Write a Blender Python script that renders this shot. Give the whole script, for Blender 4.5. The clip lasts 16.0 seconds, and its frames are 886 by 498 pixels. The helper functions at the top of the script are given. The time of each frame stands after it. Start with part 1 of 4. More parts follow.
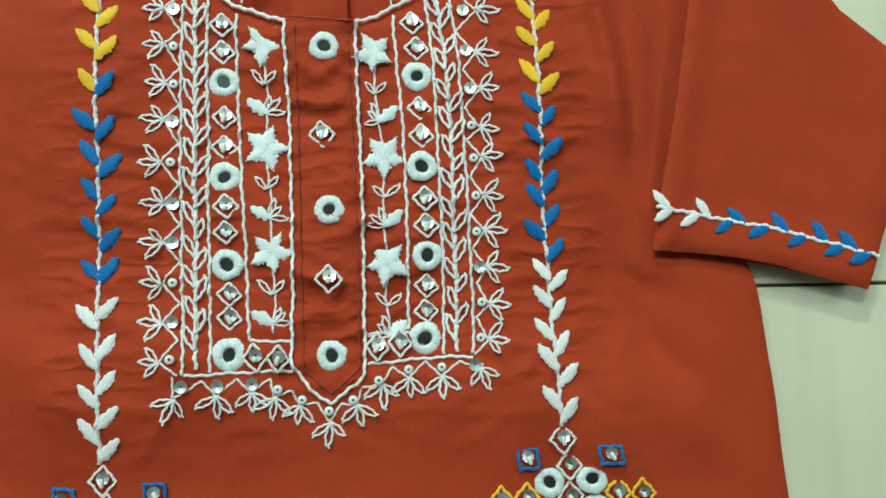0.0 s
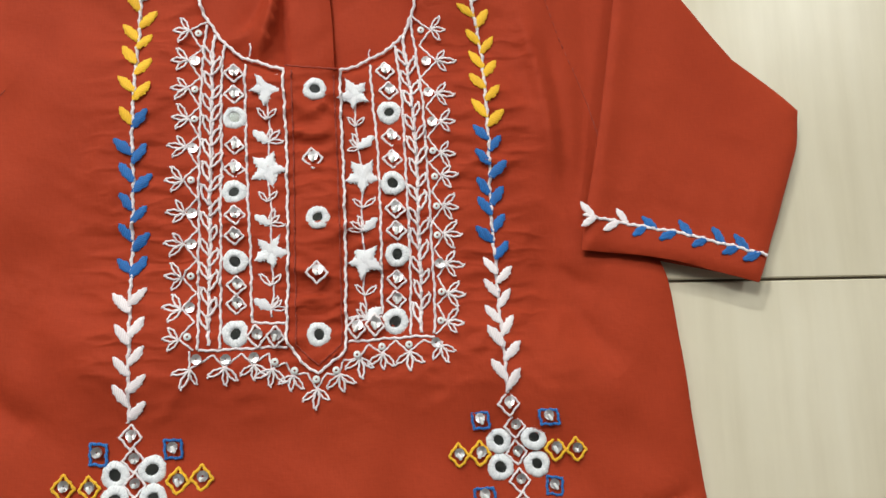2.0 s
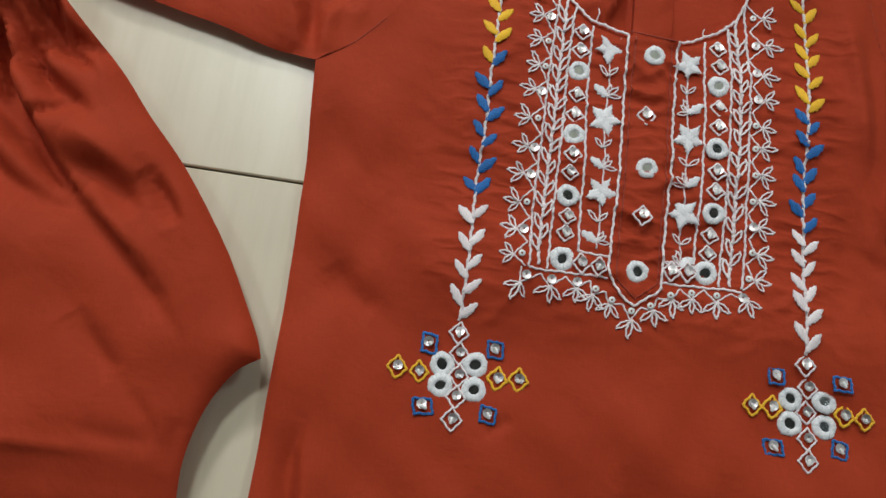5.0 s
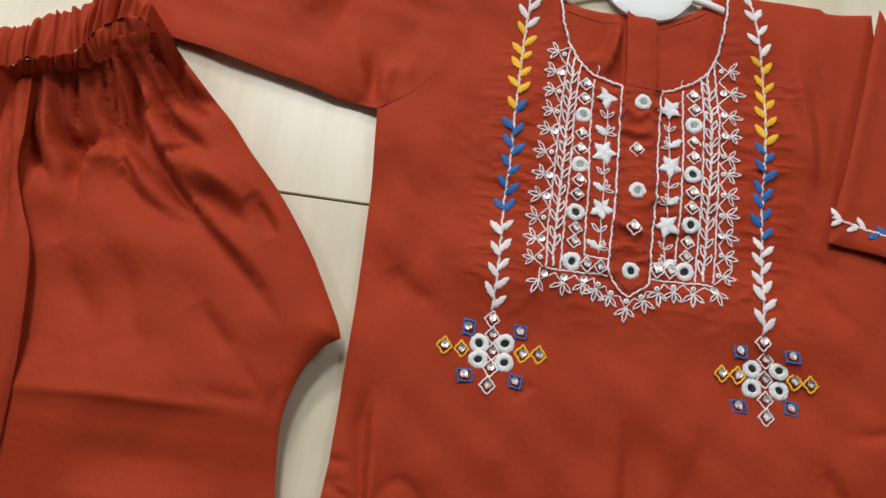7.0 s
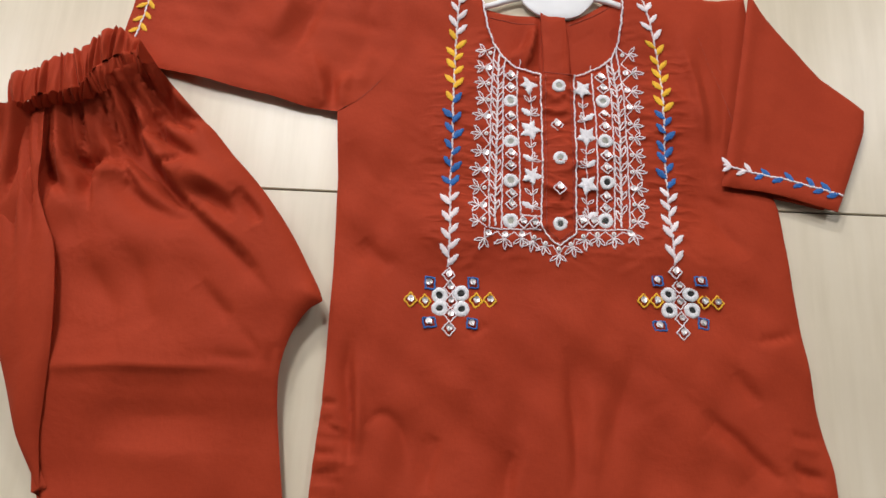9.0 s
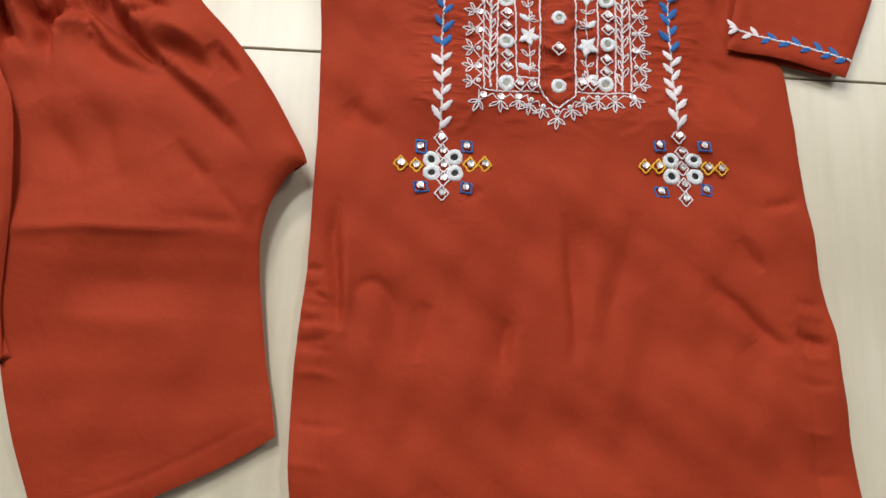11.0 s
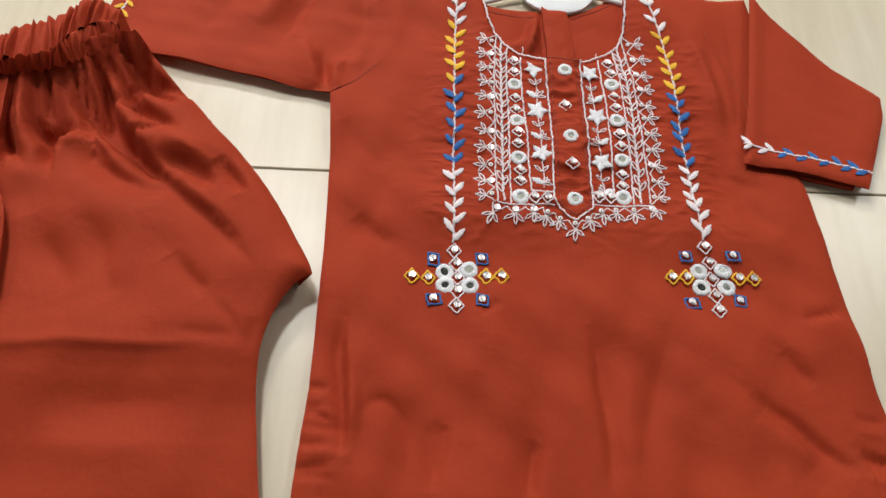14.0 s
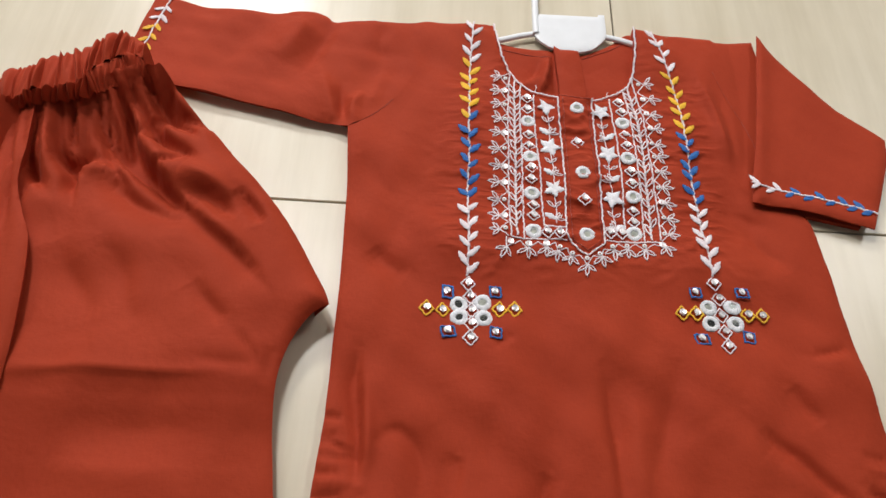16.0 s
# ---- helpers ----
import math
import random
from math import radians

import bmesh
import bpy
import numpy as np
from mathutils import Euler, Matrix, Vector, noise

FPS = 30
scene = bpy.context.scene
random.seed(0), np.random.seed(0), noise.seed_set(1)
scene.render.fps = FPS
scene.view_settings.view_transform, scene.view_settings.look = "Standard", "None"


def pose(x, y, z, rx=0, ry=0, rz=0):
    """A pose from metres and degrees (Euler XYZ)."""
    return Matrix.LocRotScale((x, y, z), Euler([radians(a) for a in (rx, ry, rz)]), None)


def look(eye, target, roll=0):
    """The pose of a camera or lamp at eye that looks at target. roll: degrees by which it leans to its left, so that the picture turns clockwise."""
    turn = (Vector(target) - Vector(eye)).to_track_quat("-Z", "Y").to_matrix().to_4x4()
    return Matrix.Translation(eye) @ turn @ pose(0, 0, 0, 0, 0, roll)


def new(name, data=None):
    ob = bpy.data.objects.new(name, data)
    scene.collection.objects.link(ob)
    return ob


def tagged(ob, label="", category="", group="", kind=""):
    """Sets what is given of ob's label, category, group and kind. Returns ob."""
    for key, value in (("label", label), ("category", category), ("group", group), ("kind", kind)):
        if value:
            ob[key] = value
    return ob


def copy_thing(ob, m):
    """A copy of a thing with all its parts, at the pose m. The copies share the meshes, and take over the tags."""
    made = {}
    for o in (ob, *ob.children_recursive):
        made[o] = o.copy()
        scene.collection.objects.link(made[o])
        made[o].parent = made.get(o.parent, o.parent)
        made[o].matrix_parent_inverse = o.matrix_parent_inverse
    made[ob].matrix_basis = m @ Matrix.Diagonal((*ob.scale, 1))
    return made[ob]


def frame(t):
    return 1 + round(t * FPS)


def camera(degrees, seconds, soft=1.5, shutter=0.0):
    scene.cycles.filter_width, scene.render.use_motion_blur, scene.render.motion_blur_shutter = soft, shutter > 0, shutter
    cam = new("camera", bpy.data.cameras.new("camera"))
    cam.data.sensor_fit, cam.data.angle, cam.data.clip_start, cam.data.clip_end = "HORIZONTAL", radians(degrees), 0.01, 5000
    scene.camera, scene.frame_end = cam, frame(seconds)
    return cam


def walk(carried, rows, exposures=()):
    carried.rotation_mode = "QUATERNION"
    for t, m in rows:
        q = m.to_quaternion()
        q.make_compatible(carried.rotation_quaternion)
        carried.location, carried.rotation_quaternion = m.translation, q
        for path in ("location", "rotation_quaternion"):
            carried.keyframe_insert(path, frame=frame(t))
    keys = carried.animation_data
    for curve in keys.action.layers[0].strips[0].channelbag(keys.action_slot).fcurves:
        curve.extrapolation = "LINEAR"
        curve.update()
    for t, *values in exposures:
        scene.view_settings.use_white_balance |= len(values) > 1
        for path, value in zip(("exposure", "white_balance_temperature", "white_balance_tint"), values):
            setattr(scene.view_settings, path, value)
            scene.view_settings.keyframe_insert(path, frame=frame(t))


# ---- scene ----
from mathutils.geometry import delaunay_2d_cdt

cam = camera(58.0, 16.0)
PATH = [
    (0, (0.015, 0.01, 0.305), (0.192, 0.196, -1.678), 41.7),
    (0.5, (0.029, 0.0, 0.332), (0.239, 0.277, -1.638), 35.6),
    (1, (0.033, -0.014, 0.356), (0.205, 0.324, -1.608), 24.9),
    (1.5, (0.025, -0.023, 0.364), (0.21, 0.333, -1.595), 25.4),
    (2, (0.023, -0.028, 0.371), (0.205, 0.327, -1.589), 25.1),
    (2.5, (0.013, -0.033, 0.372), (0.204, 0.33, -1.586), 25.7),
    (3, (-0.007, -0.04, 0.374), (0.14, 0.337, -1.584), 20.8),
    (3.5, (-0.01, -0.049, 0.382), (-0.008, 0.368, -1.574), 2.0),
    (4, (-0.017, -0.057, 0.387), (-0.02, 0.38, -1.565), 1.7),
    (4.5, (-0.046, -0.067, 0.388), (-0.057, 0.358, -1.566), 3.1),
    (5, (-0.093, -0.091, 0.388), (-0.104, 0.369, -1.558), 6.6),
    (5.2, (-0.117, -0.098, 0.384), (-0.126, 0.361, -1.563), 8.9),
    (7.3, (-0.093, -0.144, 0.524), (-0.187, 0.405, -1.397), -3.4),
    (7.5, (-0.075, -0.156, 0.543), (-0.179, 0.427, -1.367), -6.2),
    (8, (-0.07, -0.181, 0.563), (-0.1, 0.471, -1.328), -1.0),
    (8.5, (-0.068, -0.194, 0.572), (-0.091, 0.482, -1.31), -1.0),
    (9, (-0.077, -0.202, 0.57), (-0.11, 0.41, -1.334), -1.0),
    (9.5, (-0.076, -0.199, 0.566), (-0.084, 0.243, -1.385), 1.6),
    (10, (-0.076, -0.203, 0.56), (-0.061, 0.139, -1.41), 4.9),
    (10.2, (-0.0805, -0.213, 0.556), (-0.048, 0.165, -1.406), 6.8),
    (12.3, (-0.099, -0.29, 0.456), (-0.032, 0.428, -1.41), 7.4),
    (12.5, (-0.098, -0.293, 0.452), (-0.03, 0.491, -1.387), 6.7),
    (13, (-0.102, -0.293, 0.456), (-0.055, 0.55, -1.357), 4.8),
    (13.5, (-0.103, -0.299, 0.459), (-0.063, 0.637, -1.308), 4.0),
    (14, (-0.102, -0.298, 0.461), (-0.053, 0.691, -1.276), 4.3),
    (14.5, (-0.104, -0.298, 0.464), (-0.052, 0.677, -1.282), 4.5),
    (15, (-0.107, -0.299, 0.467), (-0.062, 0.698, -1.266), 4.3),
    (15.5, (-0.111, -0.298, 0.468), (-0.065, 0.72, -1.252), 4.7),
    (16, (-0.113, -0.301, 0.47), (-0.063, 0.751, -1.23), 5.1),
]
EXPOSURES = [(0, -0.03, 5400, -29), (0.5, 0.10, 5900, -24), (1.0, 0.14, 6150, -12), (1.5, 0.14, 6250, -2), (2.0, 0.10, 6200, 4), (3.0, 0.10, 6450, 3), (3.5, 0.02, 6350, 2), (4.5, -0.06, 6350, 1), (5, -0.40, 6000, 3),
             (7.5, -0.08, 6200, 9), (9, -0.05, 6250, 14), (10, 0.08, 6050, 8), (12.5, 0.05, 6300, 9), (14, 0.03, 6250, 9), (16, 0.02, 6200, 12)]
walk(cam, [(t, look(eye, target, roll)) for t, eye, target, roll in PATH], EXPOSURES)

# ---- light ----
world = bpy.data.worlds.new("world")
scene.world = world
world.use_nodes = True
world.node_tree.nodes["Background"].inputs["Color"].default_value = (0.9, 0.95, 1.0, 1)
world.node_tree.nodes["Background"].inputs["Strength"].default_value = 0.2
CEILING = 2.6
# four follow floor glare; (1.8, 1.6) and (-0.5, -1.8) are added fill
LAMPS = [(-0.75, 1.40, 36), (-1.15, 3.3, 100), (-2.1, 1.40, 20), (1.8, 1.6, 24), (1.9, 0.0, 3), (-0.5, -1.8, 2)]
for lx, ly, watts in LAMPS:
    data = bpy.data.lights.new("downlight_lamp", "AREA")
    data.shape, data.size, data.energy, data.color = "DISK", 0.46, watts, (1.0, 0.97, 0.92)
    new("downlight_lamp", data).matrix_basis = pose(lx, ly, CEILING - 0.03)


# ---- materials ----
def material(name, colour, rough=0.6, metal=0.0, sheen=0.0, coat=0.0):
    m = bpy.data.materials.new(name)
    m.use_nodes = True
    b = m.node_tree.nodes["Principled BSDF"]
    b.inputs["Base Color"].default_value = (*colour, 1)
    b.inputs["Roughness"].default_value = rough
    b.inputs["Metallic"].default_value = metal
    b.inputs["Sheen Weight"].default_value = sheen
    b.inputs["Coat Weight"].default_value = coat
    return m, m.node_tree, b


def node(tree, kind, **inputs):
    n = tree.nodes.new(kind)
    for key, value in inputs.items():
        n.inputs[key.replace("_", " ")].default_value = value
    return n


def coords(tree, scale=(1, 1, 1), turn=0.0):
    t = tree.nodes.new("ShaderNodeTexCoord")
    m = tree.nodes.new("ShaderNodeMapping")
    m.inputs["Scale"].default_value = scale
    m.inputs["Rotation"].default_value = (0, 0, turn)
    tree.links.new(t.outputs["Object"], m.inputs["Vector"])
    return m.outputs["Vector"]


def ramp(tree, fac, stops):
    r = tree.nodes.new("ShaderNodeValToRGB")
    els = r.color_ramp.elements
    for el, (p, c) in zip((els[0], els[1]), (stops[0], stops[-1])):
        el.position, el.color = p, (*c, 1)
    for p, c in stops[1:-1]:
        el = els.new(p)
        el.color = (*c, 1)
    tree.links.new(fac, r.inputs["Fac"])
    return r.outputs["Color"]


def mix(tree, a, b, fac, blend="MIX"):
    m = tree.nodes.new("ShaderNodeMix")
    m.data_type, m.blend_type = "RGBA", blend
    if isinstance(fac, float):
        m.inputs["Factor"].default_value = fac
    else:
        tree.links.new(fac, m.inputs["Factor"])
    tree.links.new(a, m.inputs[6])
    tree.links.new(b, m.inputs[7])
    return m.outputs[2]


def cotton(name, drawn=False):
    m, t, b = material(name, (0.4, 0.05, 0.02), 0.72, sheen=0.03)
    b.inputs["Sheen Roughness"].default_value = 0.5
    b.inputs["Sheen Tint"].default_value = (1.0, 0.5, 0.35, 1)
    b.inputs["Specular IOR Level"].default_value = 0.13
    broad = node(t, "ShaderNodeTexNoise", Scale=14.0, Detail=4.0)
    t.links.new(coords(t), broad.inputs["Vector"])
    base = ramp(t, broad.outputs["Fac"], [(0.3, (0.355, 0.0395, 0.0135)), (0.7, (0.405, 0.0485, 0.0170))])
    # slubs of the weave, thin along both threads
    warp = node(t, "ShaderNodeTexNoise", Scale=1.0, Detail=3.0)
    t.links.new(coords(t, (2400, 160, 1)), warp.inputs["Vector"])
    weft = node(t, "ShaderNodeTexNoise", Scale=1.0, Detail=3.0)
    t.links.new(coords(t, (160, 2400, 1)), weft.inputs["Vector"])
    slub = mix(t, warp.outputs["Fac"], weft.outputs["Fac"], 0.5)
    grain = ramp(t, slub, [(0.3, (0.90, 0.90, 0.90)), (0.7, (1.08, 1.08, 1.08))])
    t.links.new(mix(t, base, grain, 1.0, "MULTIPLY"), b.inputs["Base Color"])
    crease = node(t, "ShaderNodeTexNoise", Scale=26.0, Detail=5.0, Distortion=0.25)
    t.links.new(coords(t), crease.inputs["Vector"])
    fine = node(t, "ShaderNodeBump", Strength=0.25, Distance=0.0002)
    t.links.new(slub, fine.inputs["Height"])
    rumple = node(t, "ShaderNodeBump", Strength=0.55, Distance=0.0045)
    t.links.new(crease.outputs["Fac"], rumple.inputs["Height"])
    t.links.new(fine.outputs["Normal"], rumple.inputs["Normal"])
    last = rumple.outputs["Normal"]
    if drawn:
        # level creases where the stitching draws the cloth up: over the yoke and along the outer vines
        for pitch, seed, deep in ((0.0125, 0.0, 0.0020), (0.0078, 3.0, 0.0014)):
            v = t.nodes.new("ShaderNodeVectorMath")
            v.operation = "ADD"
            v.inputs[1].default_value = (seed, seed, 0)
            t.links.new(coords(t, (0.6, 1, 1)), v.inputs[0])
            wave = node(t, "ShaderNodeTexWave", Scale=math.tau / (20 * pitch), Distortion=7.0, Detail=2.5, Detail_Scale=1.6)
            wave.bands_direction = "Y"
            t.links.new(v.outputs["Vector"], wave.inputs["Vector"])
            patch = node(t, "ShaderNodeTexNoise", Scale=34.0, Detail=3.0)
            t.links.new(v.outputs["Vector"], patch.inputs["Vector"])
            crest = t.nodes.new("ShaderNodeMath")
            crest.operation = "POWER"
            crest.inputs[1].default_value = 2.2
            t.links.new(wave.outputs["Fac"], crest.inputs[0])
            sep = t.nodes.new("ShaderNodeSeparateXYZ")
            t.links.new(coords(t), sep.inputs["Vector"])
            mask = None
            wide = t.nodes.new("ShaderNodeMath")
            wide.operation = "ABSOLUTE"
            t.links.new(sep.outputs["X"], wide.inputs[0])
            for src, lo, hi, a, z in ((wide.outputs[0], 0.088, 0.112, 1.0, 0.0), (sep.outputs["Y"], -0.035, 0.01, 0.0, 1.0), (sep.outputs["Y"], 0.13, 0.17, 1.0, 0.0), (patch.outputs["Fac"], 0.42, 0.66, 0.06, 1.0)):
                mr = node(t, "ShaderNodeMapRange")
                mr.interpolation_type = "SMOOTHSTEP"
                for k, val in zip((1, 2, 3, 4), (lo, hi, a, z)):
                    mr.inputs[k].default_value = val
                t.links.new(src, mr.inputs[0])
                if mask is None:
                    mask = mr.outputs[0]
                else:
                    mm = t.nodes.new("ShaderNodeMath")
                    mm.operation = "MULTIPLY"
                    t.links.new(mask, mm.inputs[0])
                    t.links.new(mr.outputs[0], mm.inputs[1])
                    mask = mm.outputs[0]
            high = t.nodes.new("ShaderNodeMath")
            high.operation = "MULTIPLY"
            t.links.new(mask, high.inputs[0])
            t.links.new(crest.outputs[0], high.inputs[1])
            bump = node(t, "ShaderNodeBump", Strength=0.5, Distance=deep)
            t.links.new(high.outputs[0], bump.inputs["Height"])
            t.links.new(last, bump.inputs["Normal"])
            last = bump.outputs["Normal"]
    t.links.new(last, b.inputs["Normal"])
    return m


def thread(name, low, high):
    m, t, b = material(name, high, 0.6, sheen=0.25)
    b.inputs["Specular IOR Level"].default_value = 0.3
    info = t.nodes.new("ShaderNodeObjectInfo")
    strands = node(t, "ShaderNodeTexWave", Scale=420.0, Distortion=2.0, Detail=2.0, Detail_Scale=1.5)
    t.links.new(coords(t, (1, 1, 1), 0.5), strands.inputs["Vector"])
    fuzz = node(t, "ShaderNodeTexNoise", Scale=700.0, Detail=3.0)
    t.links.new(coords(t), fuzz.inputs["Vector"])
    both = mix(t, strands.outputs["Fac"], fuzz.outputs["Fac"], 0.4)
    # the low tone puts the shade between twisted strands into the colour
    tone = ramp(t, both, [(0.2, low), (0.6, high)])
    vary = ramp(t, info.outputs["Random"], [(0.0, (0.90, 0.88, 0.89)), (1.0, (1.05, 1.05, 1.05))])
    t.links.new(mix(t, tone, vary, 1.0, "MULTIPLY"), b.inputs["Base Color"])
    bump = node(t, "ShaderNodeBump", Strength=0.45, Distance=0.0003)
    t.links.new(both, bump.inputs["Height"])
    t.links.new(bump.outputs["Normal"], b.inputs["Normal"])
    return m


def floor_material():
    m, t, b = material("cream_vinyl", (0.66, 0.55, 0.4), 0.3)
    b.inputs["Specular IOR Level"].default_value = 0.4
    info = t.nodes.new("ShaderNodeObjectInfo")
    streak = node(t, "ShaderNodeTexNoise", Scale=1.0, Detail=6.0, Roughness=0.6)
    t.links.new(coords(t, (38, 3.0, 1)), streak.inputs["Vector"])
    cloud = node(t, "ShaderNodeTexNoise", Scale=9.0, Detail=5.0)
    t.links.new(coords(t), cloud.inputs["Vector"])
    a = ramp(t, streak.outputs["Fac"], [(0.3, (0.64, 0.57, 0.43)), (0.55, (0.72, 0.65, 0.51)), (0.8, (0.76, 0.70, 0.57))])
    c = ramp(t, cloud.outputs["Fac"], [(0.3, (0.93, 0.92, 0.905)), (0.7, (1.04, 1.04, 1.04))])
    d = ramp(t, info.outputs["Random"], [(0.0, (0.97, 0.97, 0.96)), (1.0, (1.02, 1.02, 1.02))])
    t.links.new(mix(t, mix(t, a, c, 1.0, "MULTIPLY"), d, 1.0, "MULTIPLY"), b.inputs["Base Color"])
    return m


def plain(name, colour, rough, scale=30.0, spread=0.06, **more):
    m, t, b = material(name, colour, rough, **more)
    n = node(t, "ShaderNodeTexNoise", Scale=scale, Detail=4.0)
    t.links.new(coords(t), n.inputs["Vector"])
    lo, hi = [c * (1 - spread) for c in colour], [min(1, c * (1 + spread)) for c in colour]
    t.links.new(ramp(t, n.outputs["Fac"], [(0.3, lo), (0.7, hi)]), b.inputs["Base Color"])
    return m


COTTON = cotton("rust_cotton")
DRAWN = cotton("rust_cotton_drawn_up", True)
WHITE = thread("white_thread", (0.82, 0.70, 0.735), (1.0, 0.94, 0.96))
COOL = thread("bright_white_thread", (0.82, 0.83, 0.88), (0.98, 0.97, 1.0))
BLUE = thread("blue_thread", (0.012, 0.075, 0.29), (0.032, 0.19, 0.56))
YELLOW = thread("yellow_thread", (0.88, 0.42, 0.012), (1.0, 0.62, 0.03))
RUST = thread("rust_thread", (0.24, 0.026, 0.010), (0.34, 0.040, 0.015))
# blue tint in the mirror's colour stands in for a bluish reflection
MIRROR, _, _ = material("mirror_glass", (0.80, 0.90, 0.98), 0.06, metal=1.0)
SEQUIN, _, _ = material("silver_sequin", (0.78, 0.74, 0.76), 0.38, metal=1.0)
BEAD, _, _ = material("white_glass_bead", (0.86, 0.86, 0.86), 0.15, coat=0.6)
PLASTIC = plain("white_plastic", (0.88, 0.90, 0.93), 0.35, 60.0, 0.03)
VINYL = floor_material()
JOINT = plain("dark_joint", (0.12, 0.095, 0.06), 0.8, 200.0, 0.3)
LOW_BOUNCE = plain("low_bounce_grey", (0.26, 0.26, 0.25), 0.8, 4.0, 0.04)
# unseen ceiling tone: dark for the mirrors to reflect, with little bounced light
MIRROR_DARK = plain("dark_for_mirrors", (0.07, 0.07, 0.075), 0.8, 4.0, 0.04)
METAL = plain("white_metal", (0.8, 0.8, 0.8), 0.4)
GLOW = bpy.data.materials.new("lamp_glass")
GLOW.use_nodes = True
GLOW.node_tree.nodes["Principled BSDF"].inputs["Emission Color"].default_value = (1, 0.95, 0.86, 1)
GLOW.node_tree.nodes["Principled BSDF"].inputs["Emission Strength"].default_value = 2.0


# ---- mesh helpers ----
def mesh(name, verts, faces, mat, smooth=True):
    me = bpy.data.meshes.new(name)
    me.from_pydata([tuple(v) for v in verts], [], faces)
    me.materials.append(mat)
    if smooth:
        me.shade_smooth()
    me.update()
    return me


def put(name, me, parent=None, m=None, label=""):
    ob = new(name, me)
    if parent:
        ob.parent = parent
    if m is not None:
        ob.matrix_basis = m
    if label:
        ob["label"] = label
    return ob


def thing(name, label, category, kind="", group=""):
    return tagged(new(name), label, category, group, kind)


def box(x0, x1, y0, y1, z0, z1):
    v = [(x, y, z) for z in (z0, z1) for y in (y0, y1) for x in (x0, x1)]
    return v, [(0, 2, 3, 1), (4, 5, 7, 6), (0, 1, 5, 4), (2, 6, 7, 3), (0, 4, 6, 2), (1, 3, 7, 5)]


def slab(x0, x1, y0, y1, z0, z1, bevel):
    """A box with its upper edges bevelled."""
    v = [(x0, y0, z0), (x1, y0, z0), (x1, y1, z0), (x0, y1, z0)]
    v += [(x, y, z1 - bevel) for x, y, _ in v[:4]]
    b = bevel
    v += [(x0 + b, y0 + b, z1), (x1 - b, y0 + b, z1), (x1 - b, y1 - b, z1), (x0 + b, y1 - b, z1)]
    f = [(3, 2, 1, 0), (8, 9, 10, 11)]
    for k in (0, 4):
        f += [(k + i, k + (i + 1) % 4, k + 4 + (i + 1) % 4, k + 4 + i) for i in range(4)]
    return v, f


def spline(points, step):
    """A Catmull-Rom curve through the points, cut in even steps."""
    p = np.array(points, float)
    if len(p) == 2:
        n = max(2, int(np.linalg.norm(p[1] - p[0]) / step) + 1)
        return p[0] + (p[1] - p[0]) * np.linspace(0, 1, n)[:, None]
    q = np.vstack([2 * p[0] - p[1], p, 2 * p[-1] - p[-2]])
    out = []
    for i in range(1, len(q) - 2):
        t = np.linspace(0, 1, 24, endpoint=False)[:, None]
        a, b, c, d = q[i - 1:i + 3]
        out.append(0.5 * (2 * b + (c - a) * t + (2 * a - 5 * b + 4 * c - d) * t ** 2 + (3 * b - a - 3 * c + d) * t ** 3))
    out = np.vstack(out + [p[-1:]])
    run = np.r_[0, np.cumsum(np.linalg.norm(np.diff(out, axis=0), axis=1))]
    at = np.linspace(0, run[-1], max(2, int(run[-1] / step) + 1))
    return np.stack([np.interp(at, run, out[:, k]) for k in range(out.shape[1])], 1)


def outline(parts, step):
    return np.vstack([spline(p, step)[:-1] for p in parts])


def waves(x, y, scale, seed):
    """Smooth, cheap noise from crossing sines, about -1 to 1."""
    r = random.Random(seed)
    z = 0
    for _ in range(6):
        a, k, s = r.uniform(0, math.tau), r.uniform(0.6, 1.7) / scale, r.uniform(0, math.tau)
        z = z + np.sin((x * math.cos(a) + y * math.sin(a)) * k * math.tau + s)
    return z / 3.2


def fold(x, y, line, width, high, skew=0.0):
    """A fold that runs along a line, dying out at its ends; skew makes one flank steep."""
    p = spline(line, 0.004)
    x, y = np.asarray(x, float), np.asarray(y, float)
    dx, dy = x[..., None] - p[:, 0], y[..., None] - p[:, 1]
    near = np.argmin(dx * dx + dy * dy, axis=-1)
    way = np.gradient(p, axis=0)
    way /= np.linalg.norm(way, axis=1)[:, None]
    px, py = x - p[near, 0], y - p[near, 1]
    side = way[near, 0] * py - way[near, 1] * px
    dist = np.hypot(px, py)
    u = near / (len(p) - 1)
    w = width * np.where(side * skew > 0, 1 - abs(skew), 1 + abs(skew))
    return high * np.exp(-(dist / w) ** 1.6) * np.clip(np.sin(math.pi * np.clip(u, 0.02, 0.98)), 0, 1) ** 0.6


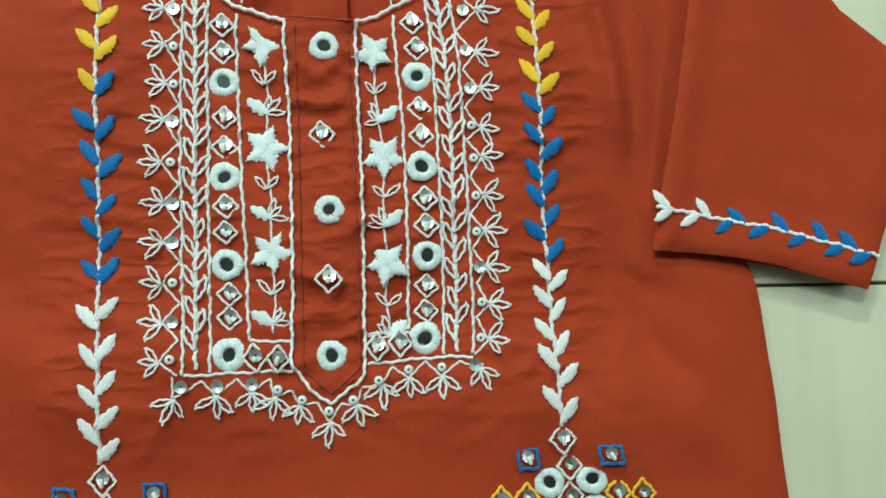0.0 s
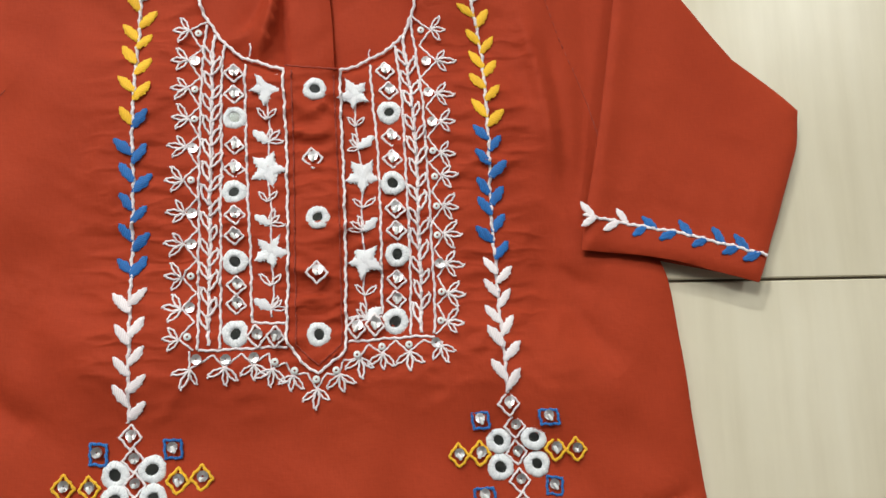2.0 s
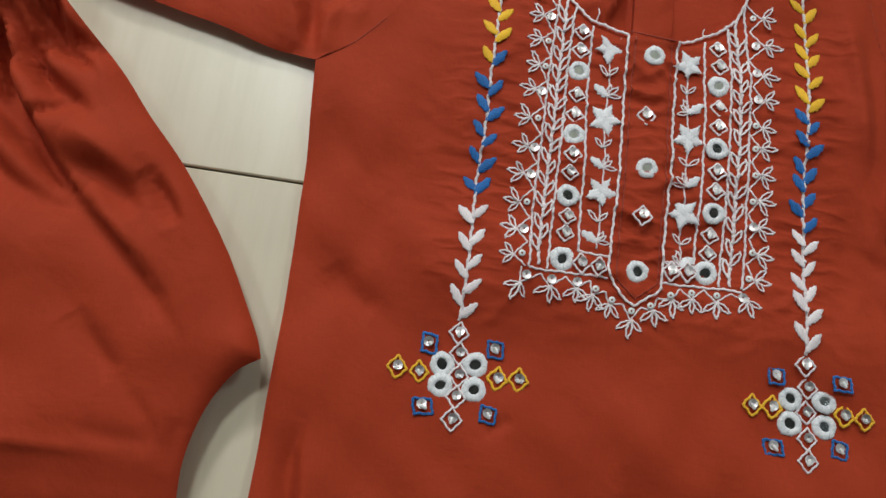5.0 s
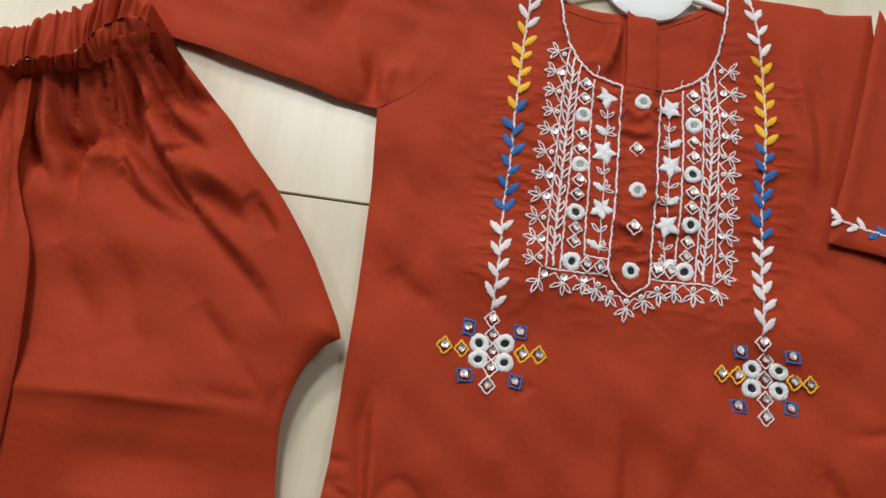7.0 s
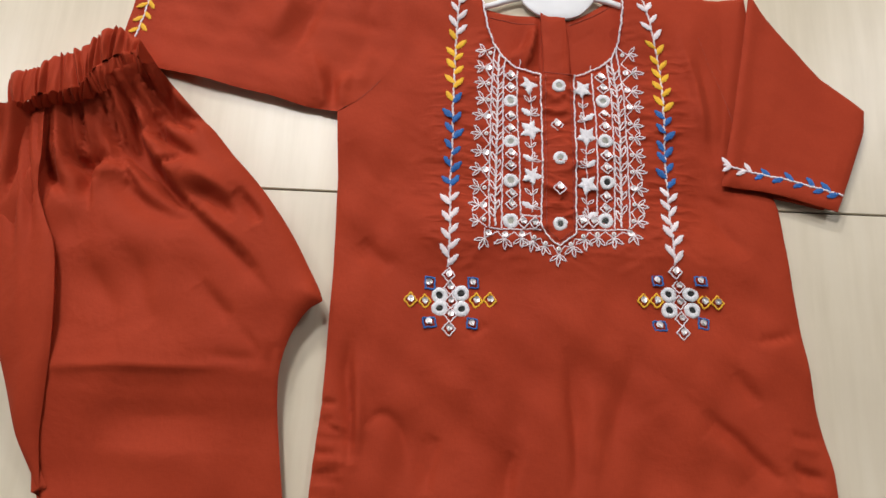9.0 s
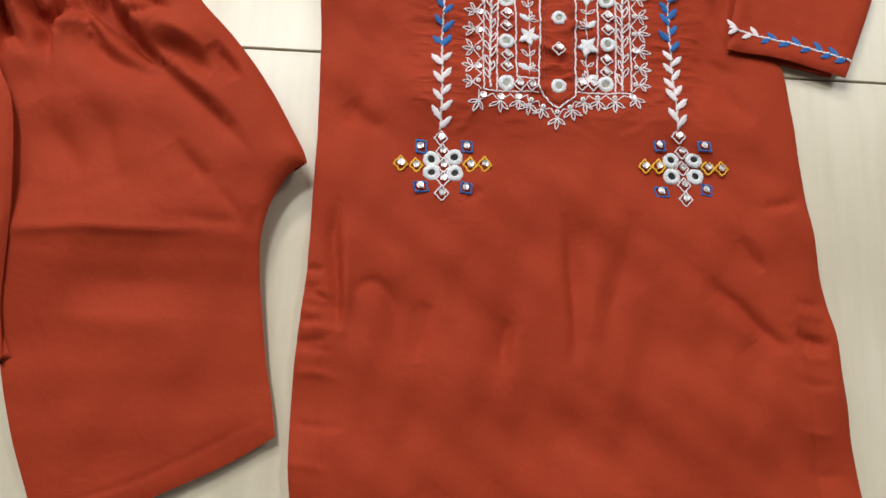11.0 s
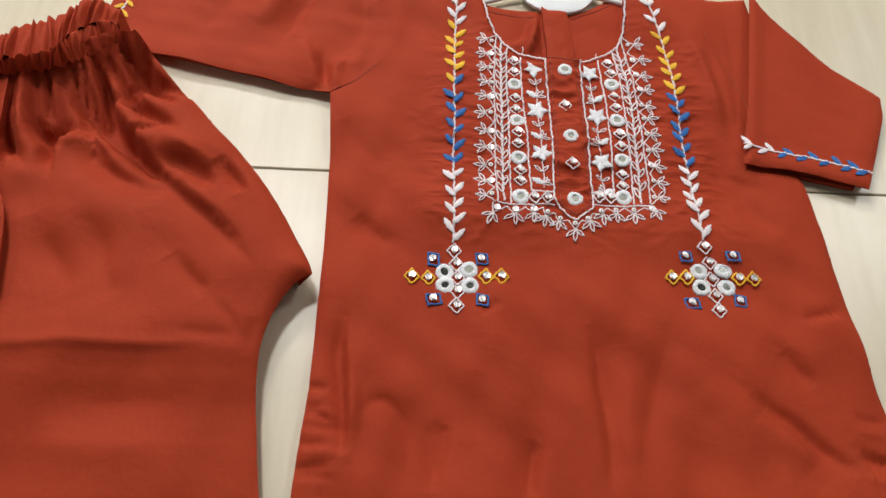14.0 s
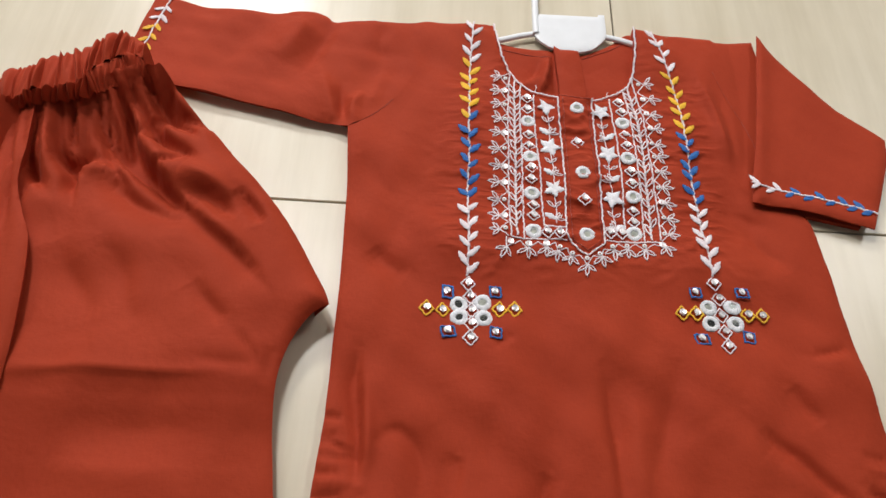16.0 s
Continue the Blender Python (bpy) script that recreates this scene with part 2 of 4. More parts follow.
def cloth(name, loop, height, step, mat, drop=0.0012, soft=0.003, under=0.0006, hem=0.0, tuck=0.0):
    """A sheet of cloth inside a closed outline, lying at height(x, y), with rounded edges that turn down to the support."""
    loop = np.array(loop)
    n = len(loop)
    lo, hi = loop.min(0), loop.max(0)
    gx, gy = np.meshgrid(np.arange(lo[0], hi[0], step), np.arange(lo[1], hi[1], step))
    gx = gx + (np.arange(gx.shape[0]) % 2)[:, None] * step / 2
    pts = np.stack([gx.ravel(), gy.ravel()], 1)
    a, b = loop, np.roll(loop, -1, 0)
    inside = np.zeros(len(pts), bool)
    for p, q in zip(a, b):
        hit = (p[1] > pts[:, 1]) != (q[1] > pts[:, 1])
        inside ^= hit & (pts[:, 0] < (q[0] - p[0]) * (pts[:, 1] - p[1]) / (q[1] - p[1] + 1e-12) + p[0])
    pts = pts[inside]

    def edge(pp):
        return np.min([np.min(np.hypot(pp[:, 0, None] - c[:, 0], pp[:, 1, None] - c[:, 1]), axis=1) for c in np.array_split(loop, 8)], axis=0)
    pts = pts[edge(pts) > step * 0.6]
    everything = [Vector(p) for p in np.vstack([loop, pts])]
    v2, _, faces = delaunay_2d_cdt(everything, [], [list(range(n))], 1, 1e-7)[:3]
    v2 = np.array([tuple(v) for v in v2])
    d = edge(v2)
    d[d < 1e-6] = 0
    z = height(v2[:, 0], v2[:, 1]) - (drop(v2[:, 0], v2[:, 1]) if callable(drop) else drop) * np.exp(-d / soft)
    if hem:
        z = z - 0.0006 * np.exp(-((d - hem) / 0.0012) ** 2)
    verts = np.c_[v2, z].tolist()
    tris = []
    for f in faces:
        p, q, r = (v2[i] for i in f[:3])
        up = (q[0] - p[0]) * (r[1] - p[1]) - (q[1] - p[1]) * (r[0] - p[0]) > 0
        tris.append(tuple(f) if up else tuple(reversed(f)))
    used = {}
    for f in tris:
        for i in range(len(f)):
            used[(f[i], f[(i + 1) % len(f)])] = 1
    rim = [(i, j) for i, j in used if (j, i) not in used]
    low = {}
    way = np.roll(loop, -1, 0) - np.roll(loop, 1, 0)
    way /= np.linalg.norm(way, axis=1)[:, None] + 1e-9
    turn = 1 if np.sum(loop[:, 0] * np.roll(loop[:, 1], -1) - np.roll(loop[:, 0], -1) * loop[:, 1]) > 0 else -1
    for i, _ in rim:
        low[i] = len(verts)
        x, y, zz = verts[i]
        # the lower edge may lie inward, beneath an overhanging fold
        k = int(np.argmin(np.hypot(loop[:, 0] - x, loop[:, 1] - y)))
        verts.append([x - way[k, 1] * turn * tuck, y + way[k, 0] * turn * tuck, under(x, y) if callable(under) else under])
    # the turned-down edge has corners of its own, so that it does not bend the shading of the face
    brink = {i: len(verts) + k for k, i in enumerate(low)}
    verts += [list(verts[i]) for i in low]
    for i, j in rim:
        if i in low and j in low:
            tris.append((brink[j], brink[i], low[i], low[j]))
    return mesh(name, verts, tris, mat)


def rope(points, radius, ground, pitch=0.0024, step=0.0005, closed=False, rise=0.4, twist=0.3, waver=1.0):
    """A line of chain stitch: a flattened cord that swells with each stitch and wavers a little."""
    p = spline(points, step) if not closed else np.vstack([spline([points[i], points[(i + 1) % len(points)]], step)[:-1] for i in range(len(points))])
    n = len(p)
    way = np.gradient(p, axis=0) if not closed else np.roll(p, -1, 0) - np.roll(p, 1, 0)
    way = way / (np.linalg.norm(way, axis=1)[:, None] + 1e-9)
    s = np.arange(n) * step
    swell = radius * (0.82 + twist * np.abs(np.sin(math.pi * s / pitch)))
    sway = waver * radius * (0.28 * np.sin(math.tau * s / (2 * pitch)) + 0.3 * np.sin(s * 431 + 1.3))
    verts, faces = [], []
    g = ground(p[:, 0], p[:, 1]) if callable(ground) else np.full(n, ground)
    for i in range(n):
        nx, ny = -way[i, 1], way[i, 0]
        for k in range(6):
            a = math.tau * k / 6 + 0.5 * math.sin(s[i] / pitch * math.pi)
            c, h = math.cos(a) * swell[i] + sway[i], math.sin(a) * swell[i] * 0.75
            verts.append((p[i, 0] + nx * c, p[i, 1] + ny * c, g[i] + radius * rise + h))
    for i in range(n if closed else n - 1):
        j = (i + 1) % n
        faces += [(i * 6 + k, j * 6 + k, j * 6 + (k + 1) % 6, i * 6 + (k + 1) % 6) for k in range(6)]
    if not closed:
        faces += [tuple(range(6)), tuple(reversed(range(n * 6 - 6, n * 6)))]
    return verts, faces


def join(*pieces):
    verts, faces = [], []
    for v, f in pieces:
        k = len(verts)
        verts += list(v)
        faces += [tuple(i + k for i in q) for q in f]
    return verts, faces


def loop_leaf(length, width, r=0.00050):
    """A lazy-daisy stitch: one thread laid as a pointed loop, tied down at its tip, along +y."""
    side = [(0, 0), (width * 0.34, length * 0.3), (width * 0.5, length * 0.62), (width * 0.25, length * 0.92), (0, length)]
    other = [(-x, y) for x, y in side]
    return join(rope(side, r, 0.0, 0.0014), rope(other, r, 0.0, 0.0014), rope([(0, length * 0.97), (0, length * 1.1)], r, 0.0))


def satin_leaf(length, width, high=0.0006, seed=1, ragged=0.09, rows=9, along=13, bulge=1.0):
    """A leaf filled with satin stitch: a low dome ribbed by its slanting threads, along +y."""
    rnd = random.Random(seed)
    verts, faces = [], []
    for i in range(along):
        u = i / (along - 1)
        half = width / 2 * (math.sin(math.pi * min(1, 0.06 + u * 0.92) ** bulge) ** (0.5 if bulge == 1 else 0.9))
        for j in range(rows):
            w = j / (rows - 1) * 2 - 1
            off = rnd.uniform(-ragged, ragged) * width * abs(w)
            rib = 0.00016 * (1 if (i + j) % 2 else -1)
            y = u * length + 0.14 * width * (1 - abs(w)) * (2 * u - 1)
            verts.append((half * w + off, y, high * (1 - w * w) ** 0.6 * (0.45 + 0.55 * math.sin(math.pi * u)) + rib + 0.0001))
    for i in range(along - 1):
        for j in range(rows - 1):
            a = i * rows + j
            faces.append((a, a + 1, a + rows + 1, a + rows))
    return verts, faces


def ring_thread():
    """White thread laid in close stitches that run out from the middle of a mirror."""
    m, t, b = material("radial_white_thread", (0.9, 0.95, 1.0), 0.6, sheen=0.1)
    sep = t.nodes.new("ShaderNodeSeparateXYZ")
    t.links.new(coords(t), sep.inputs["Vector"])
    ang = t.nodes.new("ShaderNodeMath")
    ang.operation = "ARCTAN2"
    t.links.new(sep.outputs["Y"], ang.inputs[0])
    t.links.new(sep.outputs["X"], ang.inputs[1])
    turn = t.nodes.new("ShaderNodeMath")
    turn.operation = "MULTIPLY"
    turn.inputs[1].default_value = 14.0
    t.links.new(ang.outputs[0], turn.inputs[0])
    n = node(t, "ShaderNodeTexNoise", Scale=1.0, Detail=3.0)
    n.noise_dimensions = "1D"
    t.links.new(turn.outputs[0], n.inputs["W"])
    fuzz = node(t, "ShaderNodeTexNoise", Scale=900.0, Detail=3.0)
    t.links.new(coords(t), fuzz.inputs["Vector"])
    both = mix(t, n.outputs["Fac"], fuzz.outputs["Fac"], 0.35)
    t.links.new(ramp(t, both, [(0.36, (0.60, 0.60, 0.64)), (0.5, (0.90, 0.91, 0.94)), (0.62, (0.98, 0.98, 1.0))]), b.inputs["Base Color"])
    bump = node(t, "ShaderNodeBump", Strength=0.6, Distance=0.0004)
    t.links.new(both, bump.inputs["Height"])
    t.links.new(bump.outputs["Normal"], b.inputs["Normal"])
    return m


def shisha_ring(outer, inner, seed):
    """The collar of close radial stitches that holds a mirror."""
    rnd = random.Random(seed)
    segs, verts, faces = 72, [], []
    prof = [(0.0, 0.0), (0.04, 0.6), (0.25, 1.0), (0.55, 0.95), (0.85, 0.65), (1.0, 0.25), (1.0, 0.02)]
    ph = rnd.uniform(0, 6)
    for i in range(segs):
        a = math.tau * i / segs
        wob = 1 + 0.035 * math.sin(3 * a + ph) + 0.02 * math.sin(7 * a + ph) + rnd.uniform(-0.035, 0.03)
        win = 1 + 0.10 * math.sin(2 * a + ph * 2) + rnd.uniform(-0.05, 0.05)
        rib = rnd.uniform(0.0001, 0.0003) * (1 if i % 2 else -1)
        for u, h in prof:
            turn = a + 0.18 * u
            r = inner * win * (1 - u) + outer * wob * u
            verts.append((r * math.cos(turn), r * math.sin(turn), 0.0012 * h + (rib if 0 < h else 0)))
    m = len(prof)
    for i in range(segs):
        j = (i + 1) % segs
        faces += [(i * m + k, i * m + k + 1, j * m + k + 1, j * m + k) for k in range(m - 1)]
    return verts, faces


def disc(r, z, thick=0.0003, segs=20, hole=0.0, dish=0.0):
    verts, faces = [], []
    for i in range(segs):
        c, s = math.cos(math.tau * i / segs), math.sin(math.tau * i / segs)
        verts += [(r * c, r * s, z + dish), (hole * c, hole * s, z + thick * (0.5 if hole else 0.0)), (r * c, r * s, z - thick)]
    for i in range(segs):
        a, b = i * 3, (i + 1) % segs * 3
        faces += [(a, b, b + 1, a + 1), (a + 2, b + 2, b, a)]
    return verts, faces


def capsule(length, r, z):
    verts, faces = [], []
    rows = [(-0.5, 0.45), (-0.42, 0.9), (-0.2, 1.0), (0.0, 0.93), (0.2, 1.0), (0.42, 0.9), (0.5, 0.45)]
    for u, w in rows:
        verts += [(r * w * math.cos(math.tau * k / 8), u * length, z + r * w * math.sin(math.tau * k / 8)) for k in range(8)]
    for i in range(len(rows) - 1):
        faces += [(i * 8 + k, i * 8 + (k + 1) % 8, i * 8 + 8 + (k + 1) % 8, i * 8 + 8 + k) for k in range(8)]
    return verts, faces + [tuple(range(8)), tuple(reversed(range(48, 56)))]


# ---- the room ----
floor = thing("floor", "cream vinyl floor of large streaked tiles", "floor", "structure")
me = mesh("subfloor", *box(-3.0, 3.0, -3.0, 4.0, -0.06, -0.0022), JOINT, False)
put("subfloor", me, floor)
TILE, GAP, TURN_FLOOR = 0.6, 0.0014, -0.7
tile_mesh = mesh("tile", *slab(-TILE / 2 + GAP / 2, TILE / 2 - GAP / 2, -TILE / 2 + GAP / 2, TILE / 2 - GAP / 2, -0.003, 0.0, 0.0006), VINYL, False)
for i in range(-6, 6):
    for j in range(-5, 6):
        # joints meet at a point beneath the back of the collar
        m = pose(0.036, 0.022, 0, 0, 0, TURN_FLOOR) @ pose((i + 0.5) * TILE, (j + 0.5) * TILE, 0, 0, 0, 0)
        put("tile", tile_mesh, floor, m)
# unseen walls, added to close the room; their grey keeps bounced light low
for name, b in (("wall_north", (-3.1, 3.1, 4.0, 4.1)), ("wall_south", (-3.1, 3.1, -3.1, -3.0)), ("wall_east", (3.0, 3.1, -3.0, 4.0)), ("wall_west", (-3.1, -3.0, -3.0, 4.0))):
    tagged(put(name, mesh(name, *box(*b, -0.06, CEILING), LOW_BOUNCE, False)), "unseen plain wall closing the room, grey to keep bounced light low", "wall", "", "structure")
# unseen ceiling split in two: dark overhead, white beyond, set for the mirrors' reflections
MIRROR_BRIGHT = plain("bright_for_mirrors", (0.8, 0.8, 0.79), 0.7, 4.0, 0.03)
tagged(put("ceiling", mesh("ceiling", *box(-3.1, 3.1, -3.1, 1.15, CEILING, CEILING + 0.1), MIRROR_DARK, False)), "unseen ceiling overhead, dark for the mirrors to reflect and to cut bounced light", "ceiling", "", "structure")
tagged(put("ceiling", mesh("ceiling", *box(-3.1, 3.1, 1.15, 4.1, CEILING, CEILING + 0.1), MIRROR_BRIGHT, False)), "unseen ceiling beyond, white so that the mirrors reflect brighter at a slant", "ceiling", "", "structure")
first = None
for lx, ly, _ in LAMPS:
    if first is None:
        first = thing("downlight", "round white recessed ceiling downlight, switched on, unseen; two of the six are added fill", "downlight", "", "ceiling downlights")
        ring = join(*[([(r * math.cos(math.tau * k / 32), r * math.sin(math.tau * k / 32), z) for r, z in ((0.27, 0.0), (0.27, -0.012), (0.24, -0.012), (0.24, 0.0)) for k in range(32)],
                       [(i * 32 + k, i * 32 + (k + 1) % 32, i * 32 + 32 + (k + 1) % 32, i * 32 + 32 + k) for i in range(3) for k in range(32)])])
        put("trim_ring", mesh("trim_ring", *ring, METAL), first)
        put("diffuser", mesh("diffuser", *disc(0.24, -0.006, 0.002, 32), GLOW), first)
        first.matrix_basis = pose(lx, ly, CEILING)
    else:
        copy_thing(first, pose(lx, ly, CEILING))


# ---- the kurta ----
def pucker(x, y, pitch, seed):
    """Short level creases, sharp along their crests, that come and go."""
    phase = y / pitch + 0.55 * waves(x, y, 0.05, seed) + 0.12 * waves(x, y, 0.018, seed + 1)
    return (1 - np.abs(np.sin(math.pi * phase))) ** 1.5 * np.clip(0.5 + 0.7 * waves(x * 0.6, y, 0.028, seed + 2), 0, 1.2)


def lie(x, y):
    """Height of the kurta's front over the floor."""
    x, y = np.asarray(x, float), np.asarray(y, float)
    z = 0.0085 + 0.0026 * waves(x, y, 0.11, 3) + 0.0010 * waves(x, y, 0.045, 5)
    yoke = np.exp(-((x + 0.002) / 0.075) ** 6) * np.clip((y + 0.045) / 0.03, 0, 1)
    z = z + yoke * (0.0017 * pucker(x, y, 0.0125, 9) + 0.0010 * pucker(x, y, 0.0080, 10)) + 0.0012 * yoke
    # cloth drawn up along the outer vines
    side = np.exp(-((np.abs(x) - 0.082) / 0.026) ** 2) * np.clip((0.17 - y) / 0.05, 0, 1) * np.clip((y + 0.05) / 0.03, 0, 1)
    z = z + side * (0.0019 * pucker(x, y, 0.0135, 11) + 0.0008 * pucker(x, y, 0.0075, 13))
    skirt = np.clip((-0.07 - y) / 0.08, 0, 1)
    z = z + skirt * (0.0016 * waves(x, y * 0.4, 0.08, 21) + 0.0005 * waves(x, y * 0.4, 0.035, 23))
    for line, w, h, k in FOLDS:
        z = z + fold(x, y, line, w, 2.2 * h, k)
    # pressed flat beneath the folded sleeve
    press = np.clip((x - 0.100) / 0.032, 0, 1) ** 2 * np.clip((y - 0.0) / 0.04, 0, 1)
    z = z * (1 - press) + 0.0042 * press
    return np.maximum(z, 0.0028)


FOLDS = [
    ([(-0.1494, -0.0912), (-0.1499, -0.1114), (-0.1477, -0.131), (-0.1455, -0.1503), (-0.1452, -0.1748)], 0.0042, -0.0034, 0.45),
    ([(-0.1442, -0.1072), (-0.1418, -0.1308), (-0.1401, -0.1539), (-0.1404, -0.1728)], 0.0040, 0.0016, 0.00),
    ([(-0.1359, -0.1538), (-0.1306, -0.1451), (-0.1221, -0.1425), (-0.1135, -0.1491), (-0.1078, -0.1622), (-0.1057, -0.1734)], 0.0052, -0.0013, 0.40),
    ([(-0.0852, -0.1557), (-0.0903, -0.1728), (-0.0923, -0.1967)], 0.0060, -0.0024, 0.30),
    ([(0.0044, -0.0977), (0.0069, -0.1215), (0.0089, -0.1484), (0.0093, -0.1747), (0.0052, -0.1967)], 0.0065, -0.0024, -0.40),
    ([(0.0201, -0.1092), (0.0222, -0.1403), (0.0207, -0.1779)], 0.0090, 0.0012, 0.00),
    ([(-0.0321, -0.165), (-0.0357, -0.18), (-0.0377, -0.2019)], 0.0055, -0.0022, 0.30),
    ([(-0.0648, -0.1241), (-0.0673, -0.1436), (-0.0682, -0.1664)], 0.0080, -0.0012, 0.30),
    ([(0.0525, -0.0879), (0.0464, -0.1161), (0.0368, -0.1474), (0.0304, -0.1702)], 0.0100, -0.0018, 0.30),
    ([(0.0976, -0.1318), (0.1068, -0.1403), (0.1196, -0.15), (0.1337, -0.1645), (0.1531, -0.1811)], 0.0065, -0.0030, 0.40),
    ([(0.1007, -0.1451), (0.1133, -0.1578), (0.129, -0.1757)], 0.0100, 0.0018, 0.20),
    ([(0.1231, -0.1034), (0.1318, -0.1169), (0.1387, -0.1283)], 0.0050, -0.0018, 0.30),
    ([(0.1651, -0.0765), (0.1526, -0.0814), (0.1385, -0.0832)], 0.0040, -0.0018, 0.30),
    ([(0.1546, -0.1656), (0.1653, -0.1726), (0.18, -0.1764)], 0.0050, -0.0018, 0.30),
    ([(-0.1705, -0.1366), (-0.1635, -0.1359), (-0.1547, -0.1375)], 0.0022, -0.0014, 0.20),
    ([(-0.1707, -0.1528), (-0.1634, -0.151), (-0.1573, -0.1534), (-0.1524, -0.1567)], 0.0018, -0.0020, 0.20),
    ([(-0.1724, -0.1683), (-0.1637, -0.1706), (-0.153, -0.1695)], 0.0030, -0.0014, 0.20),
    ([(-0.1723, -0.1821), (-0.1664, -0.1841), (-0.1512, -0.1825)], 0.0030, -0.0014, 0.20),
    ([(-0.0507, -0.0773), (-0.0578, -0.0817), (-0.0657, -0.0881)], 0.0035, -0.0010, 0.30),
    ([(-0.1474, -0.0146), (-0.1361, -0.0274), (-0.121, -0.0355)], 0.0080, -0.0018, 0.30),
    ([(-0.1614, 0.0632), (-0.1468, 0.04), (-0.1285, 0.0221)], 0.0100, -0.0016, 0.30),
    ([(0.1500, 0.206), (0.1400, 0.150), (0.1290, 0.090), (0.1180, 0.042)], 0.0050, -0.0022, 0.2),
    ([(-0.12, 0.03), (-0.135, -0.01), (-0.15, -0.035)], 0.016, -0.0017, 0.3),
    ([(0.098, 0.155), (0.106, 0.12), (0.112, 0.07)], 0.006, 0.0024, -0.4),
    ([(0.113, 0.14), (0.118, 0.10), (0.117, 0.055)], 0.005, -0.0016, 0.3),
    ([(0.114, 0.03), (0.12, 0.005), (0.14, -0.02)], 0.008, -0.0018, 0.3),
    ([(0.096, 0.03), (0.115, 0.022), (0.14, 0.018)], 0.006, -0.0013, 0.2),
    ([(0.112, 0.164), (0.12, 0.14), (0.131, 0.11), (0.138, 0.085)], 0.0012, -0.001, 0.0),
    ([(-0.17, -0.148), (-0.163, -0.148), (-0.156, -0.149)], 0.0015, -0.0016, 0.0),
    ([(-0.155, -0.145), (-0.153, -0.19), (-0.152, -0.24), (-0.151, -0.30)], 0.0014, -0.0009, 0.0),
    ([(0.158, -0.145), (0.162, -0.20), (0.165, -0.30)], 0.0014, -0.0009, 0.0),
]

for k, yy in enumerate((-0.152, -0.160, -0.176, -0.188, -0.205, -0.236, -0.262)):
    # short creases at the side slits
    FOLDS.append(([(-0.171, yy), (-0.160, yy + 0.001 * (-1) ** k), (-0.146 + 0.004 * (k % 3), yy - 0.002)], 0.0022, -0.0009 if k % 2 else 0.0009, 0.0))
    FOLDS.append(([(0.178, yy + 0.004), (0.168, yy + 0.003), (0.155, yy + 0.006)], 0.0024, 0.0008 if k % 2 else -0.0008, 0.0))

kurta = thing("kurta", "rust-orange cotton child's kurta with colourful mirror embroidery on the floor", "kurta")
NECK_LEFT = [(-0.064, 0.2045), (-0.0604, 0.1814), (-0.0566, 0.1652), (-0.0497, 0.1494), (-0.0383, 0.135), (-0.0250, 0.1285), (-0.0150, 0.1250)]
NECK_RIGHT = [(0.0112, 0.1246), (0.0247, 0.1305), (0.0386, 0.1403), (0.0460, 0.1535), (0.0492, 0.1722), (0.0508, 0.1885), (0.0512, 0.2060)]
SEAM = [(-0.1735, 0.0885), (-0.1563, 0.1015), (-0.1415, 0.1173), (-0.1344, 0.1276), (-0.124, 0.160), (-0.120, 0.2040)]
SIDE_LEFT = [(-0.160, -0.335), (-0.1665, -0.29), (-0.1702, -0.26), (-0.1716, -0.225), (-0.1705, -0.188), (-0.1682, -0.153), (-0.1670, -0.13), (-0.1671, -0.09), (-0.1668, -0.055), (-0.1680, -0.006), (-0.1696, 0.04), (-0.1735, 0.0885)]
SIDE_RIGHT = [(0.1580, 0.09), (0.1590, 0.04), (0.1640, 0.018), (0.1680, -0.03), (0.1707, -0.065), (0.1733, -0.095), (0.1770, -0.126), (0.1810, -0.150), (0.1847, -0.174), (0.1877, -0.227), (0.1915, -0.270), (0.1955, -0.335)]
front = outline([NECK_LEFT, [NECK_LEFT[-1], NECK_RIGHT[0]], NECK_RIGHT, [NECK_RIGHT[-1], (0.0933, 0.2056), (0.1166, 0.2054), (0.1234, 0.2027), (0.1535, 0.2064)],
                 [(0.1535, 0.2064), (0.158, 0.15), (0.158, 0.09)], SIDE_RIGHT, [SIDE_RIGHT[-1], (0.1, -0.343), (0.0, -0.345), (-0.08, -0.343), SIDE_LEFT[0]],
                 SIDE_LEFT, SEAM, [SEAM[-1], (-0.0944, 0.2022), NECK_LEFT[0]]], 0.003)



# back of the neck, seen through the opening
def back_lie(x, y):
    z = 0.0042 + 0.0008 * waves(x, y, 0.05, 31) - fold(x, y, [(-0.0165, 0.172), (-0.0155, 0.15), (-0.0150, 0.125)], 0.0028, 0.0040) + fold(x, y, [(-0.0185, 0.176), (-0.020, 0.155), (-0.027, 0.132)], 0.0036, 0.0095, 0.6) - fold(x, y, [(-0.024, 0.172), (-0.030, 0.155), (-0.044, 0.142)], 0.0050, 0.0040, 0.4)
    return z + fold(x, y, [(-0.028, 0.150), (-0.04, 0.142), (-0.055, 0.135)], 0.007, 0.0035, 0.4) - fold(x, y, [(-0.056, 0.172), (-0.03, 0.158), (0.01, 0.158), (0.046, 0.183)], 0.0011, 0.0009)


